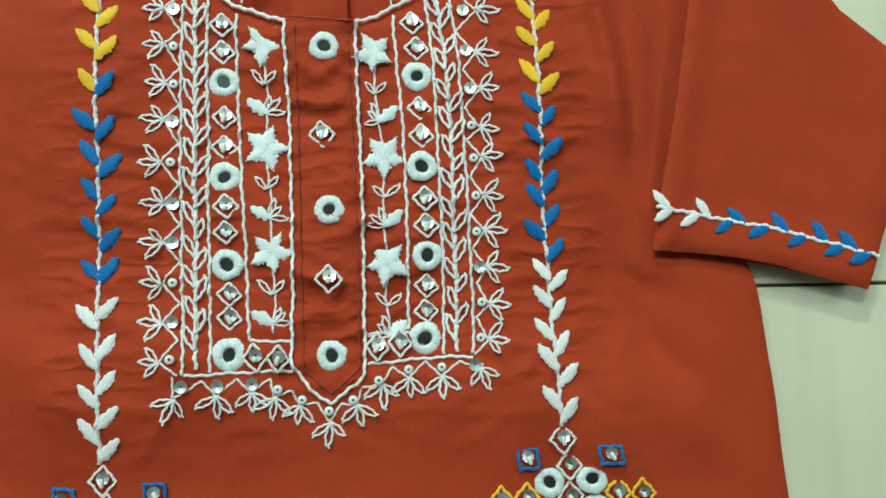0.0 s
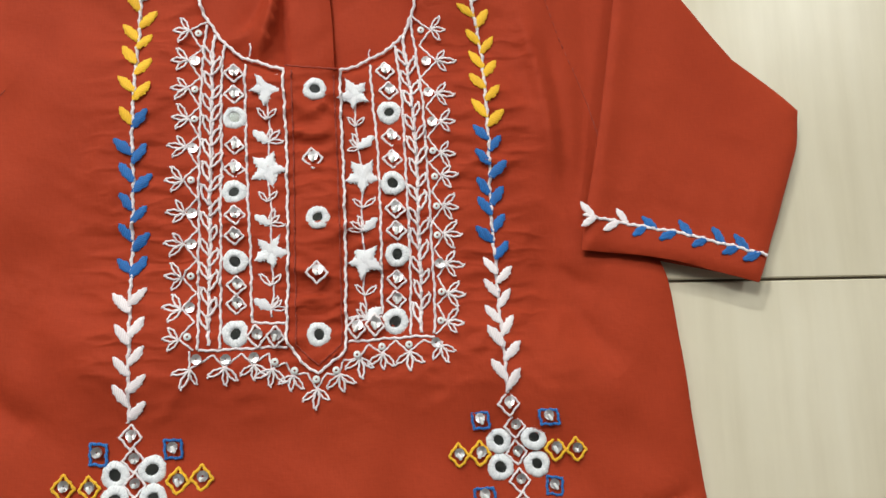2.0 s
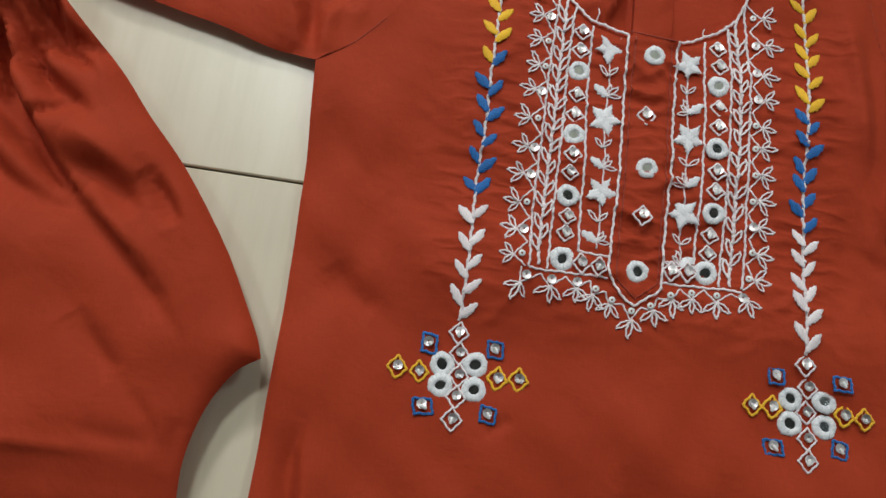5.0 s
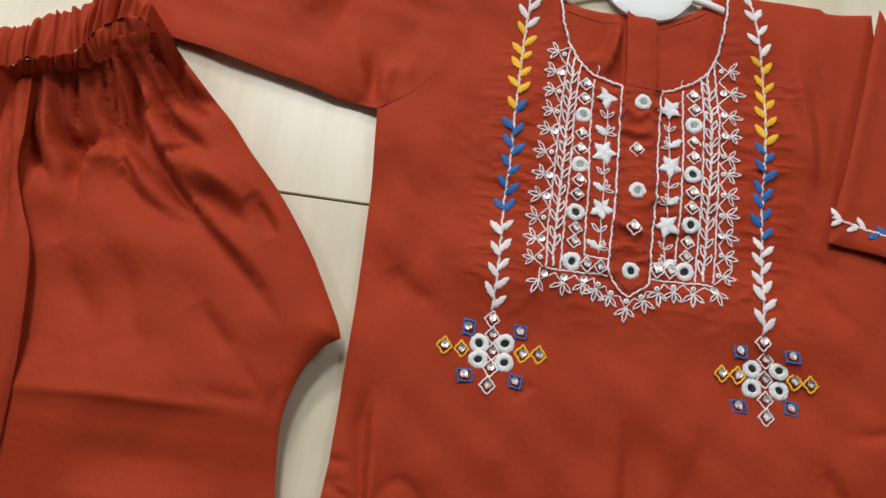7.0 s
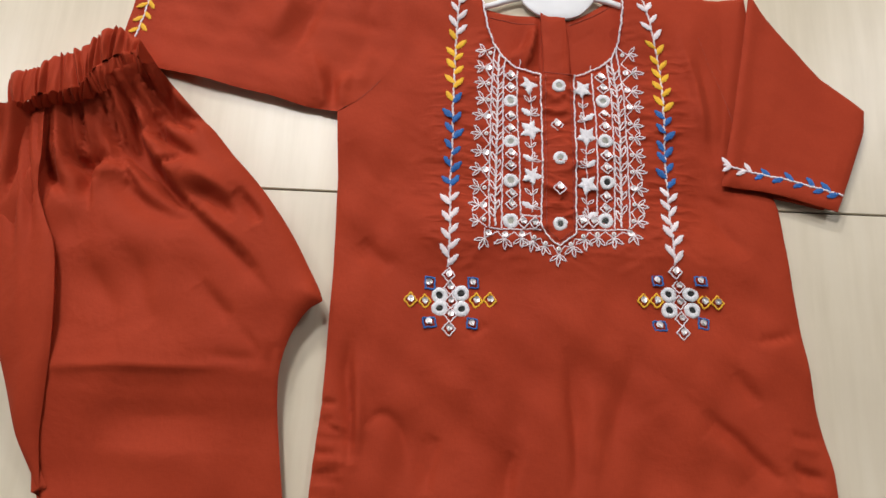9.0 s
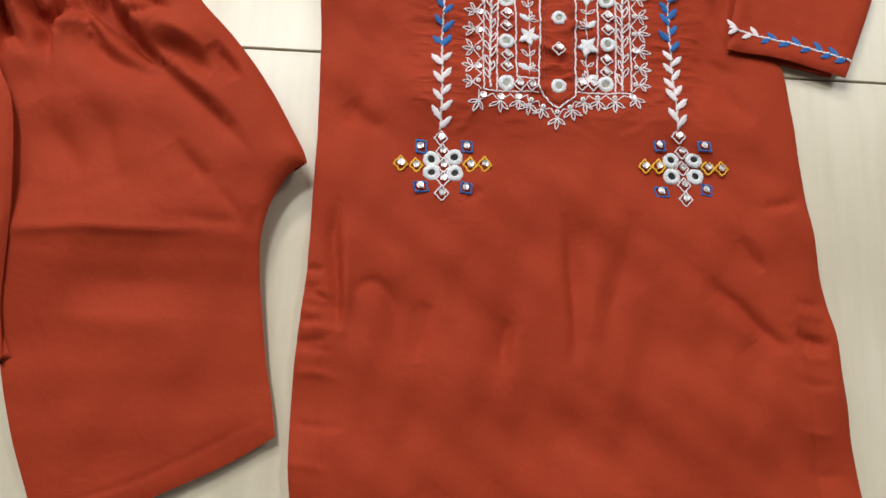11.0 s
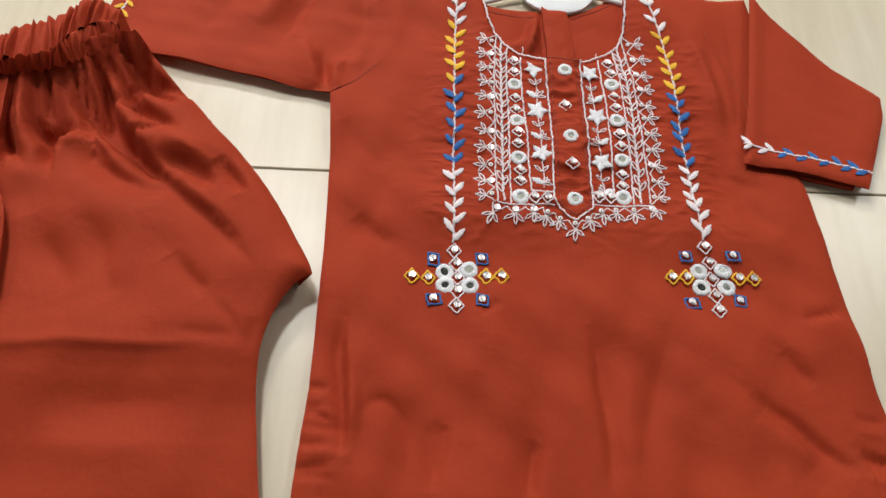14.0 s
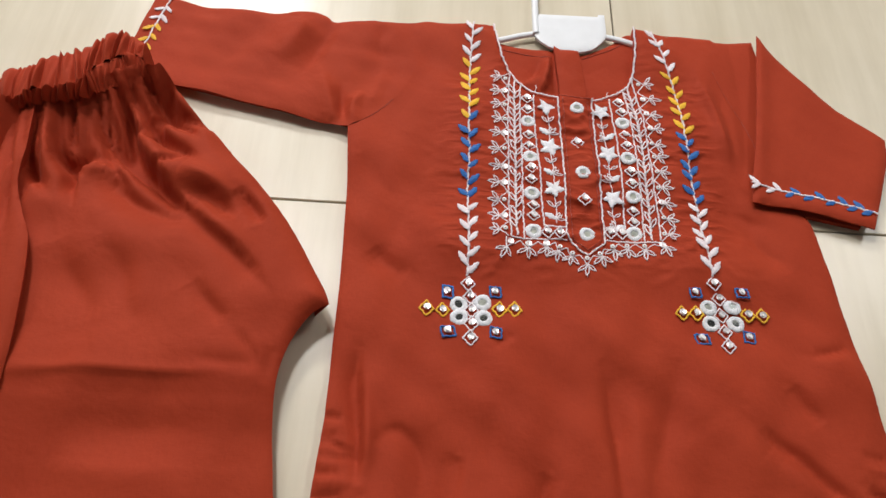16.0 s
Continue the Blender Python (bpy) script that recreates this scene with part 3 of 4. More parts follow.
back = outline([[(-0.075, 0.199), (-0.0586, 0.1893), (-0.0473, 0.185), (-0.0333, 0.183), (-0.0147, 0.1828), (0.0038, 0.1803), (0.0108, 0.1804), (0.0226, 0.1861), (0.037, 0.1962), (0.0468, 0.2055), (0.06, 0.2055)], [(0.06, 0.2055), (0.06, 0.115)], [(0.06, 0.115), (-0.075, 0.115)], [(-0.075, 0.115), (-0.075, 0.196)]], 0.0025)
put("back_panel", cloth("back_panel", back, back_lie, 0.0022, COTTON, under=0.0002), kurta)
tab = outline([[(-0.0150, 0.1855), (-0.0125, 0.1822), (-0.005, 0.1812), (0.0051, 0.1800)], [(0.0051, 0.1800), (0.0076, 0.1518), (0.0085, 0.122)], [(0.0085, 0.122), (-0.0120, 0.122)], [(-0.0120, 0.122), (-0.0128, 0.15), (-0.0150, 0.1855)]], 0.002)
put("back_placket", cloth("back_placket", tab, lambda x, y: back_lie(x, y) * 0.3 + 0.0080 + 0.0004 * waves(x, y, 0.02, 37), 0.0018, COTTON, drop=0.0014, soft=0.0015, under=0.0025, hem=0.0028), kurta)

# front placket with its pointed end
pl = outline([[(-0.0152, 0.1250), (-0.0146, 0.1055), (-0.0138, 0.0858), (-0.0134, 0.05), (-0.0137, 0.0266), (-0.0143, 0.0022)], [(-0.0143, 0.0022), (-0.0134, -0.0035)], [(-0.0134, -0.0035), (-0.0014, -0.0164)], [(-0.0014, -0.0164), (0.0107, -0.0055)],
              [(0.0107, -0.0055), (0.0113, 0.0133), (0.0117, 0.05), (0.0113, 0.09), (0.0110, 0.1246)], [(0.0110, 0.1246), (-0.0152, 0.1250)]], 0.002)


def placket_lie(x, y):
    return lie(x, y) + 0.0009 + 0.0024 * pucker(x, y, 0.0125, 41) + 0.0008 * pucker(x, y, 0.007, 43)


put("button_placket", cloth("button_placket", pl, placket_lie, 0.0016, DRAWN, drop=0.0007, soft=0.0012, under=lambda x, y: float(lie(x, y)) - 0.001, hem=0.0026), kurta)


# sleeve laid out flat
def near_line(x, y, points, wide):
    """1 on a line, fading to 0 away from it."""
    p = spline(points, 0.003)
    x, y = np.asarray(x, float), np.asarray(y, float)
    return np.exp(-(np.min(np.hypot(x[..., None] - p[:, 0], y[..., None] - p[:, 1]), axis=-1) / wide) ** 2)


def from_seam(x, y, wide):
    return near_line(x, y, SEAM, wide)


def sleeve_lie(x, y):
    z = 0.0085 + 0.0016 * waves(x, y, 0.09, 51) + 0.0006 * waves(x, y, 0.03, 53)
    for pts, w, h, k in SLEEVE_FOLDS:
        z = z + fold(x, y, pts, w, 1.6 * h, k)
    z = z + 0.005 * np.exp(-((y - 0.108) / 0.02) ** 2) * np.clip((-0.19 - x) / 0.04, 0, 1) * np.clip((x + 0.34) / 0.05, 0, 1)
    w = from_seam(x, y, 0.010)
    return (z - 0.0015) * (1 - w) + lie(x, y) * w + fold(x, y, [(-0.170, 0.092), (-0.173, 0.108), (-0.166, 0.125)], 0.005, 0.006, 0.4)


SLEEVE_FOLDS = [
    ([(-0.184, 0.092), (-0.188, 0.112), (-0.198, 0.14)], 0.007, 0.0045, -0.4), ([(-0.178, 0.095), (-0.181, 0.112), (-0.183, 0.13)], 0.004, -0.0035, 0.3),
    ([(-0.158, 0.104), (-0.155, 0.125), (-0.15, 0.15)], 0.007, 0.0025, 0.3), ([(-0.193, 0.20), (-0.203, 0.17), (-0.215, 0.14)], 0.009, -0.0036, 0.4),
    ([(-0.222, 0.205), (-0.220, 0.185), (-0.235, 0.155)], 0.012, 0.0036, 0.2), ([(-0.15, 0.198), (-0.155, 0.18), (-0.15, 0.16)], 0.006, -0.002, 0.2),
    ([(-0.25, 0.20), (-0.265, 0.17), (-0.285, 0.14)], 0.016, -0.0018, 0.3), ([(-0.334, 0.125), (-0.326, 0.17), (-0.322, 0.217)], 0.0012, -0.0005, 0.0),
]
UNDER = [(-0.357, 0.137), (-0.327, 0.1248), (-0.2954, 0.1171), (-0.2488, 0.1056), (-0.2258, 0.1004), (-0.2028, 0.0937), (-0.1847, 0.0905), SEAM[0]]
OVER = [SEAM[-1], (-0.1532, 0.2025), (-0.1651, 0.2043), (-0.1933, 0.2014), (-0.2008, 0.2069), (-0.2130, 0.2118), (-0.2272, 0.2111), (-0.2411, 0.2075), (-0.2793, 0.2097), (-0.3033, 0.2117), (-0.3328, 0.2185), (-0.3425, 0.2215)]
sl = outline([UNDER, SEAM, OVER, [OVER[-1], (-0.3475, 0.19), UNDER[0]]], 0.003)
seam_drop = lambda x, y: 0.0018 * (1 - from_seam(x, y, 0.009))
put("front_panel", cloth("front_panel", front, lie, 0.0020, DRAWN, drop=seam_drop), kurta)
put("sleeve", cloth("sleeve", sl, sleeve_lie, 0.0026, COTTON, drop=seam_drop, soft=0.004, tuck=0.005), kurta)


# sleeve folded down over the side
def folded_lie(x, y):
    up = np.clip((x - 0.12) / 0.03, 0, 1)
    z = 0.0096 + 0.0010 * waves(x, y, 0.1, 61) + 0.0003 * waves(x, y, 0.03, 63) - 0.001 * np.clip((x - 0.17) / 0.06, 0, 1)
    hem_y = 0.034 - 0.19 * (x - 0.122)
    z = z - fold(x, y, [(0.126, 0.062), (0.16, 0.056), (0.19, 0.048), (0.216, 0.042)], 0.0012, 0.0008)
    for k in range(6):
        z = z + fold(x, y, [(0.135 + k * 0.014, 0.057 - k * 0.003), (0.137 + k * 0.0143, 0.066 - k * 0.002), (0.137 + k * 0.0145, 0.074)], 0.003, 0.0006)
    return z + 0.0035 * near_line(x, y, [(0.122, 0.036), (0.1328, 0.0873), (0.1440, 0.1450), (0.1545, 0.204)], 0.009) + (0.0010 + 0.0025 * up) * np.exp(-((y - hem_y) / 0.016) ** 2)


fs = outline([[(0.1209, 0.0349), (0.1255, 0.0560), (0.1328, 0.0873), (0.1440, 0.1450), (0.1551, 0.2062)], [(0.1551, 0.2062), (0.1810, 0.1664), (0.2067, 0.1306)], [(0.2067, 0.1306), (0.224, 0.117), (0.2381, 0.1035)],
              [(0.2381, 0.1035), (0.2350, 0.085), (0.2270, 0.0652), (0.2176, 0.0420), (0.2059, 0.0172)], [(0.2059, 0.0172), (0.1882, 0.0223), (0.1659, 0.0288), (0.1414, 0.0330), (0.1209, 0.0349)]], 0.003)
put("sleeve", cloth("sleeve", fs, folded_lie, 0.0026, COTTON, drop=0.0025, soft=0.003, under=lambda x, y: float(folded_lie(x, y)) - 0.0034), kurta, label="sleeve folded down over the side seam")
inner = outline([[(0.127, 0.038), (0.14, 0.1), (0.155, 0.19)], [(0.155, 0.19), (0.2, 0.132), (0.232, 0.104)], [(0.232, 0.104), (0.2, 0.022)], [(0.2, 0.022), (0.127, 0.038)]], 0.004)
put("sleeve_back", cloth("sleeve_back", inner, lambda x, y: 0.0052 + 0 * x, 0.008, COTTON, under=0.0004), kurta)


# ---- embroidery ----
def at(x, y, ground, turn=0.0, lift=0.0, scale=1.0):
    return pose(x, y, float(ground(x, y)) + lift, 0, 0, turn) @ Matrix.Scale(scale, 4)


rnd = random.Random(4)
LEAF = {
    "yellow": [mesh("leaf", *satin_leaf(0.0102, 0.0043, seed=s), YELLOW) for s in range(3)],
    "blue": [mesh("leaf", *satin_leaf(0.0102, 0.0044, seed=s + 5), BLUE) for s in range(3)],
    "white": [mesh("leaf", *satin_leaf(0.0106, 0.0043, 0.0007, seed=s + 9), WHITE) for s in range(3)],
    "loop": [mesh("leaf", *loop_leaf(0.0080, 0.0025), WHITE), mesh("leaf", *loop_leaf(0.0072, 0.0023), WHITE), mesh("leaf", *loop_leaf(0.0084, 0.0024), WHITE)],
    "cool": [mesh("leaf", *satin_leaf(0.0082, 0.0046, 0.0008, seed=s + 12, ragged=0.12), COOL) for s in range(2)],
    "petal": [mesh("petal", *satin_leaf(0.0084, 0.0058, 0.0009, seed=s + 15, ragged=0.13, bulge=0.62), COOL) for s in range(3)],
}


def leaf(parent, kind, x, y, turn, ground, scale=1.0, name="leaf"):
    """Lays a leaf on the cloth, tilted to follow it."""
    turn, scale = turn + rnd.uniform(-7, 7), scale * rnd.uniform(0.9, 1.08)
    run = 0.009 * scale
    wx, wy = -math.sin(math.radians(turn)), math.cos(math.radians(turn))
    low, mid, tip = (float(ground(x + wx * run * k, y + wy * run * k)) for k in (0, 0.5, 1))
    lift = max(0.0, mid - (low + tip) / 2) + 0.0004
    put(name, rnd.choice(LEAF[kind]), parent, pose(x, y, low + lift, 0, 0, turn) @ pose(0, 0, 0, math.degrees(math.atan2(tip - low, run)), 0, 0) @ Matrix.Scale(scale, 4))


def line(name, points, ground, mat=WHITE, radius=0.00066, parent=None, label=""):
    return put(name, mesh(name, *rope(points, radius, ground), mat), parent or kurta, label=label)


def vine(points, sides, ground, spread, label, size=1.0, axis=1):
    """A stem with leaves on both sides. Each side lists runs of leaves: (kind, places along the axis where they spring)."""
    stem = line("vine", points, ground, radius=0.0008, label=label)
    path = spline(points, 0.0005)
    for sign, runs in zip((1, -1), sides):
        for kind, places in runs:
            for place in places:
                i = int(np.argmin(np.abs(path[:, axis] - place)))
                i = min(max(i, 2), len(path) - 2)
                w = path[i + 1] - path[i - 2]
                back_way = math.degrees(math.atan2(-w[1], -w[0])) - 90
                leaf(stem, kind, path[i, 0], path[i, 1], back_way + sign * spread, ground, size)
    return stem


def even(first, step, count):
    return [first + step * k for k in range(count)]


vine([(-0.0805, 0.2035), (-0.0822, 0.17), (-0.0830, 0.134), (-0.0830, 0.1122), (-0.0832, 0.0909), (-0.0825, 0.0699), (-0.0829, 0.0493), (-0.0833, 0.0332), (-0.0828, 0.0172), (-0.0823, -0.0005), (-0.0823, -0.0179), (-0.0827, -0.035)],
     ([("white", (0.1946, 0.1814, 0.1685)), ("yellow", (0.1570, 0.1420, 0.1290, 0.1146, 0.0985)), ("blue", (0.0846, 0.0720, 0.0592, 0.0453, 0.0311)), ("white", (0.0132, -0.0009, -0.0145, -0.0275))],
      [("white", (0.1885, 0.1744, 0.1620)), ("yellow", (0.1485, 0.1368, 0.1233, 0.1106)), ("blue", (0.0968, 0.0804, 0.0674, 0.0534, 0.0412, 0.0291)), ("white", (0.0158, 0.0020, -0.0098, -0.0218, -0.0336))]), lie, 40, "white stem with white, yellow and blue satin-stitch leaves")
vine([(0.0660, 0.2045), (0.0745, 0.165), (0.0795, 0.1353), (0.0801, 0.1120), (0.0803, 0.0892), (0.0800, 0.0668), (0.0801, 0.0448), (0.0810, 0.0275), (0.0811, 0.0104), (0.0814, -0.0022), (0.0824, -0.0292)],
     ([("white", (0.1969, 0.1845, 0.1682)), ("yellow", (0.1533, 0.1395, 0.1270, 0.1155, 0.1008)), ("blue", (0.0892, 0.0768, 0.0628, 0.0532, 0.0405)), ("white", (0.0255, 0.0149, 0.0027, -0.0083, -0.0227))],
      [("white", (0.1860, 0.1741, 0.1600)), ("yellow", (0.1475, 0.1350, 0.1224, 0.1086, 0.0964)), ("blue", (0.0836, 0.0708, 0.0580, 0.0453, 0.0324)), ("white", (0.0212, 0.0100, -0.0032, -0.0141, -0.0274))]), lie, 40, "white stem with white, yellow and blue satin-stitch leaves")
vine([(0.1225, 0.0508), (0.1362, 0.0488), (0.1521, 0.0453), (0.1680, 0.0423), (0.1815, 0.0383), (0.1950, 0.0344), (0.2106, 0.0296)],
     ([("white", (0.1285, 0.1400)), ("blue", (0.1530, 0.1675, 0.1820, 0.1965, 0.2070))],
      [("white", (0.1275, 0.1440)), ("blue", (0.1580, 0.1745, 0.1900, 0.2010))]), folded_lie, 40, "white stem with blue and white leaves round the cuff", 0.86, 0)
vine([(-0.3430, 0.150), (-0.3375, 0.180), (-0.3335, 0.200), (-0.3290, 0.2190)],
     ([("yellow", even(0.164, 0.0105, 3)), ("white", even(0.196, 0.0095, 2))], [("yellow", even(0.159, 0.0115, 3)), ("white", even(0.194, 0.0095, 2))]), sleeve_lie, 50, "white stem with white and yellow leaves round the cuff", 0.86)

# chain-stitch lines of the yoke
line("neckline_stitch", NECK_LEFT, lie, radius=0.0008)
line("neckline_stitch", NECK_RIGHT, lie, radius=0.0008)
line("placket_stitch", [(-0.0155, 0.1244), (-0.0149, 0.1055), (-0.0141, 0.0858), (-0.0140, 0.0686), (-0.0137, 0.0474), (-0.0140, 0.0266), (-0.0147, 0.0022), (-0.0137, -0.0039), (-0.0075, -0.0122), (-0.0016, -0.0171)], placket_lie)
line("placket_stitch", [(0.0111, 0.1240), (0.0112, 0.1010), (0.0117, 0.0790), (0.0120, 0.0574), (0.0119, 0.0362), (0.0115, 0.0133), (0.0109, -0.0061), (0.0046, -0.0128), (-0.0016, -0.0171)], placket_lie)
STRIPES = [
    [(-0.0515, 0.149), (-0.0524, 0.1342), (-0.0535, 0.1122), (-0.0537, 0.0799), (-0.0538, 0.0485), (-0.0539, 0.0281), (-0.0529, -0.0049)],
    [(-0.0432, 0.1385), (-0.0435, 0.1343), (-0.0443, 0.1122), (-0.0440, 0.0798), (-0.0439, 0.0483), (-0.0439, 0.0237), (-0.0438, -0.0044)],
    [(-0.0334, 0.1288), (-0.0333, 0.1100), (-0.0329, 0.0904), (-0.0320, 0.0689), (-0.0309, 0.0479), (-0.0306, 0.0293), (-0.0299, 0.0065)],
    [(-0.0299, 0.0063), (-0.0150, 0.0057)],
    [(-0.0529, -0.0053), (-0.0331, -0.0049), (-0.0145, -0.0048)],
    [(0.0455, 0.152), (0.0476, 0.1350), (0.0493, 0.1166), (0.0501, 0.0962), (0.0506, 0.0762), (0.0512, 0.0586), (0.0514, 0.0370), (0.0518, 0.0158), (0.0511, -0.0012)],
    [(0.0368, 0.1385), (0.0380, 0.1349), (0.0399, 0.1121), (0.0404, 0.0896), (0.0407, 0.0676), (0.0411, 0.0459), (0.0412, 0.0246), (0.0404, -0.0013)],
    [(0.0253, 0.1280), (0.0265, 0.1053), (0.0276, 0.0897), (0.0282, 0.0678), (0.0282, 0.0420), (0.0280, 0.0251), (0.0277, 0.0085)],
    [(0.0277, 0.0077), (0.0124, 0.0071)],
    [(0.0510, -0.0025), (0.0378, -0.0023), (0.0120, -0.0037)],
]
for p in STRIPES:
    line("stitch_line", p, lie, radius=0.00063)
LOOPS = ([("loop", even(0.128, -0.0113, 12))], [("loop", even(0.1225, -0.0113, 11))])
vine([(-0.0478, 0.144), (-0.0481, 0.1343), (-0.0484, 0.1122), (-0.0485, 0.0798), (-0.0487, 0.0484), (-0.0489, 0.0158), (-0.0487, -0.0031)], LOOPS, lie, 25, "stem with looped white leaves", 1.15)
vine([(0.0413, 0.144), (0.0429, 0.1304), (0.0447, 0.1075), (0.0456, 0.0851), (0.0458, 0.0631), (0.0456, 0.0458), (0.0459, 0.0245), (0.0452, -0.0005)], LOOPS, lie, 25, "stem with looped white leaves", 1.15)

# mirrors, diamonds and sequins
RADIAL = ring_thread()
RINGS = [mesh("mirror_patch", *shisha_ring(0.0055, 0.0019 + 0.00025 * (s % 2), s), RADIAL) for s in range(4)]
GLASS = mesh("mirror", *disc(0.0034, 0.0007, 0.0003, 24), MIRROR, False)
SEQ = mesh("sequin", *disc(0.0024, 0.0009, 0.0002, 8, 0.0004, 0.0004), SEQUIN, False)
RIMSEQ = mesh("sequin", *disc(0.0017, 0.0009, 0.0002, 14, 0.0005, 0.0002), BEAD)
BUGLE = mesh("bead", *capsule(0.0034, 0.0009, 0.0016), BEAD)
ROUND = mesh("bead", *capsule(0.0019, 0.0009, 0.0017), BEAD)


def mirror_patch(x, y, size=1.0, ground=lie):
    ring = put("mirror_patch", rnd.choice(RINGS), kurta, at(x, y, ground, rnd.uniform(0, 360), 0.0, size))
    put("mirror", GLASS, ring, pose(0, 0, 0, rnd.uniform(-3, 3), rnd.uniform(-3, 3), 0), "small round mirror")


DIAMONDS = {}


def diamond(x, y, w, h, mat, ground=lie, turn=0.0, lean=0.0):
    key = (w, h, mat.name, lean)
    if key not in DIAMONDS:
        c = [(w / 2, 0), (lean * h, h / 2), (-w / 2, 0), (-lean * h, -h / 2)]
        DIAMONDS[key] = mesh("diamond_stitch", *rope(c, 0.00054 if mat == WHITE else 0.00068, 0.0, 0.002, 0.0004, True), mat)
    d = put("diamond_stitch", DIAMONDS[key], kurta, at(x, y, ground, turn + rnd.uniform(-5, 5), 0.0005, rnd.uniform(0.95, 1.05)))
    a = rnd.uniform(-35, 35)
    put("sequin", SEQ, d, pose(0.0004, 0.0009, 0, rnd.uniform(-8, 8), rnd.uniform(-8, 8), a), "silver sequin")
    put("bead", rnd.choice((BUGLE, BUGLE, ROUND)), d, pose(0, -0.0004, 0, rnd.uniform(-5, 5), 0, a), "white glass bead")


for column in ([(-0.0383, 0.1028), (-0.0379, 0.0661), (-0.0375, 0.0342), (-0.0371, 0.0017)], [(0.0338, 0.1035), (0.0343, 0.0686), (0.0354, 0.0356), (0.0336, 0.0049)]):
    for k, (x, y) in enumerate(column):
        mirror_patch(x, y, 1.12 if k == 3 else 1.04)
for column in ([(-0.0385, 0.1239), (-0.0386, 0.1139), (-0.0381, 0.0889), (-0.0382, 0.0776), (-0.0374, 0.0552), (-0.0378, 0.0458), (-0.0368, 0.0232), (-0.0369, 0.0147)],
               [(0.0325, 0.1246), (0.0339, 0.1143), (0.0342, 0.0908), (0.0346, 0.0802), (0.0352, 0.0564), (0.0354, 0.0465), (0.0349, 0.0242), (0.0344, 0.0149)]):
    for x, y in column:
        diamond(x, y, 0.0090, 0.0086, WHITE)
for x, y in [(-0.0279, 0.0002), (-0.0196, -0.0004), (0.0159, 0.0024), (0.0242, 0.0035)]:
    diamond(x, y, 0.0080, 0.0098, WHITE)
for x, y in [(-0.0007, 0.1149), (-0.0002, 0.0532), (-0.0005, 0.0001)]:
    mirror_patch(x, y, 1.0, placket_lie)
for x, y in [(-0.0023, 0.0815), (-0.0009, 0.0275)]:
    diamond(x, y, 0.0096, 0.0092, WHITE, placket_lie)
# the two rosettes: four mirrors, a column of diamonds, yellow ones beside, blue ones at the corners
ROSETTES = (
    (((-0.0880, -0.0565), (-0.0723, -0.0548), (-0.0875, -0.0664), (-0.0717, -0.0665)), ((-0.0819, -0.0409), (-0.0805, -0.0506), (-0.0796, -0.0609), (-0.0797, -0.0711), (-0.0803, -0.0815)),
     ((-0.1089, -0.0608), (-0.0983, -0.0615), (-0.0615, -0.0601), (-0.0515, -0.0593)), ((-0.0952, -0.0475, 0.14), (-0.0638, -0.0466, 0.05), (-0.0945, -0.0772, -0.1), (-0.0639, -0.0772, 0.0))),
    (((0.0780, -0.0497), (0.0940, -0.0490), (0.0784, -0.0615), (0.0950, -0.0608)), ((0.0829, -0.0338), (0.0855, -0.0439), (0.0859, -0.0555), (0.0867, -0.0677), (0.0874, -0.0779)),
     ((0.0599, -0.0555), (0.0693, -0.0552), (0.1036, -0.0546), (0.1129, -0.0553)), ((0.0700, -0.0406, 0.0), (0.1007, -0.0404, -0.14), (0.0708, -0.0735, -0.14), (0.1023, -0.0707, 0.05))),
)
for mirrors, column, beside, corners in ROSETTES:
    for x, y in mirrors:
        mirror_patch(x, y, 1.08)
    for x, y in column:
        diamond(x, y, 0.0100, 0.0104, WHITE)
    for x, y in beside:
        diamond(x, y, 0.0096, 0.0100, YELLOW)
    for x, y, lean in corners:
        diamond(x, y, 0.0104, 0.0104, BLUE, turn=45, lean=lean)


# stars with sprigs between them
def star(x, y, turn):
    s = put("star_flower", mesh("star_flower", *satin_leaf(0.0056, 0.0054, 0.0011, 3), COOL), kurta, at(x, y - 0.0022, lie, 0, 0.0003))
    for k in range(5):
        m = pose(0, 0.0022, 0.0002, 0, 0, 72 * k + turn + rnd.uniform(-8, 8)) @ Matrix.Scale(rnd.uniform(0.86, 1.04), 4)
        put("petal", rnd.choice(LEAF["petal"]), s, m)


for stars, sign in (([(-0.0234, 0.1166), (-0.0229, 0.0769), (-0.0216, 0.0383)], 1), ([(0.0178, 0.1125), (0.0206, 0.0729), (0.0205, 0.0327)], -1)):
    ends = stars[1:] + [(stars[2][0] + 0.0003, 0.0085 if sign > 0 else 0.0095)]
    for (xa, ya), (xb, yb) in zip(stars, ends):
        span = min(ya - yb, 0.031 if yb < 0.02 else 1)
        stem = line("sprig", [(xa, ya - 0.004), ((xa + xb) / 2 + 0.001 * sign, ya - span * 0.5), (xb, ya - span)], lie, radius=0.00045)
        for a in (42, -42):
            leaf(stem, "loop", xa, ya - 0.0155, a, lie, 0.82)
        yc = ya - 0.0262
        xc = xa + (xb - xa) * 0.6
        leaf(stem, "cool", xc, yc, 52 * sign, lie, 0.98)
        for a in (-22, -52, -92):
            leaf(stem, "loop", xc, yc, a * sign, lie, 0.85)
        star(xa, ya, 180 + rnd.uniform(-12, 12))


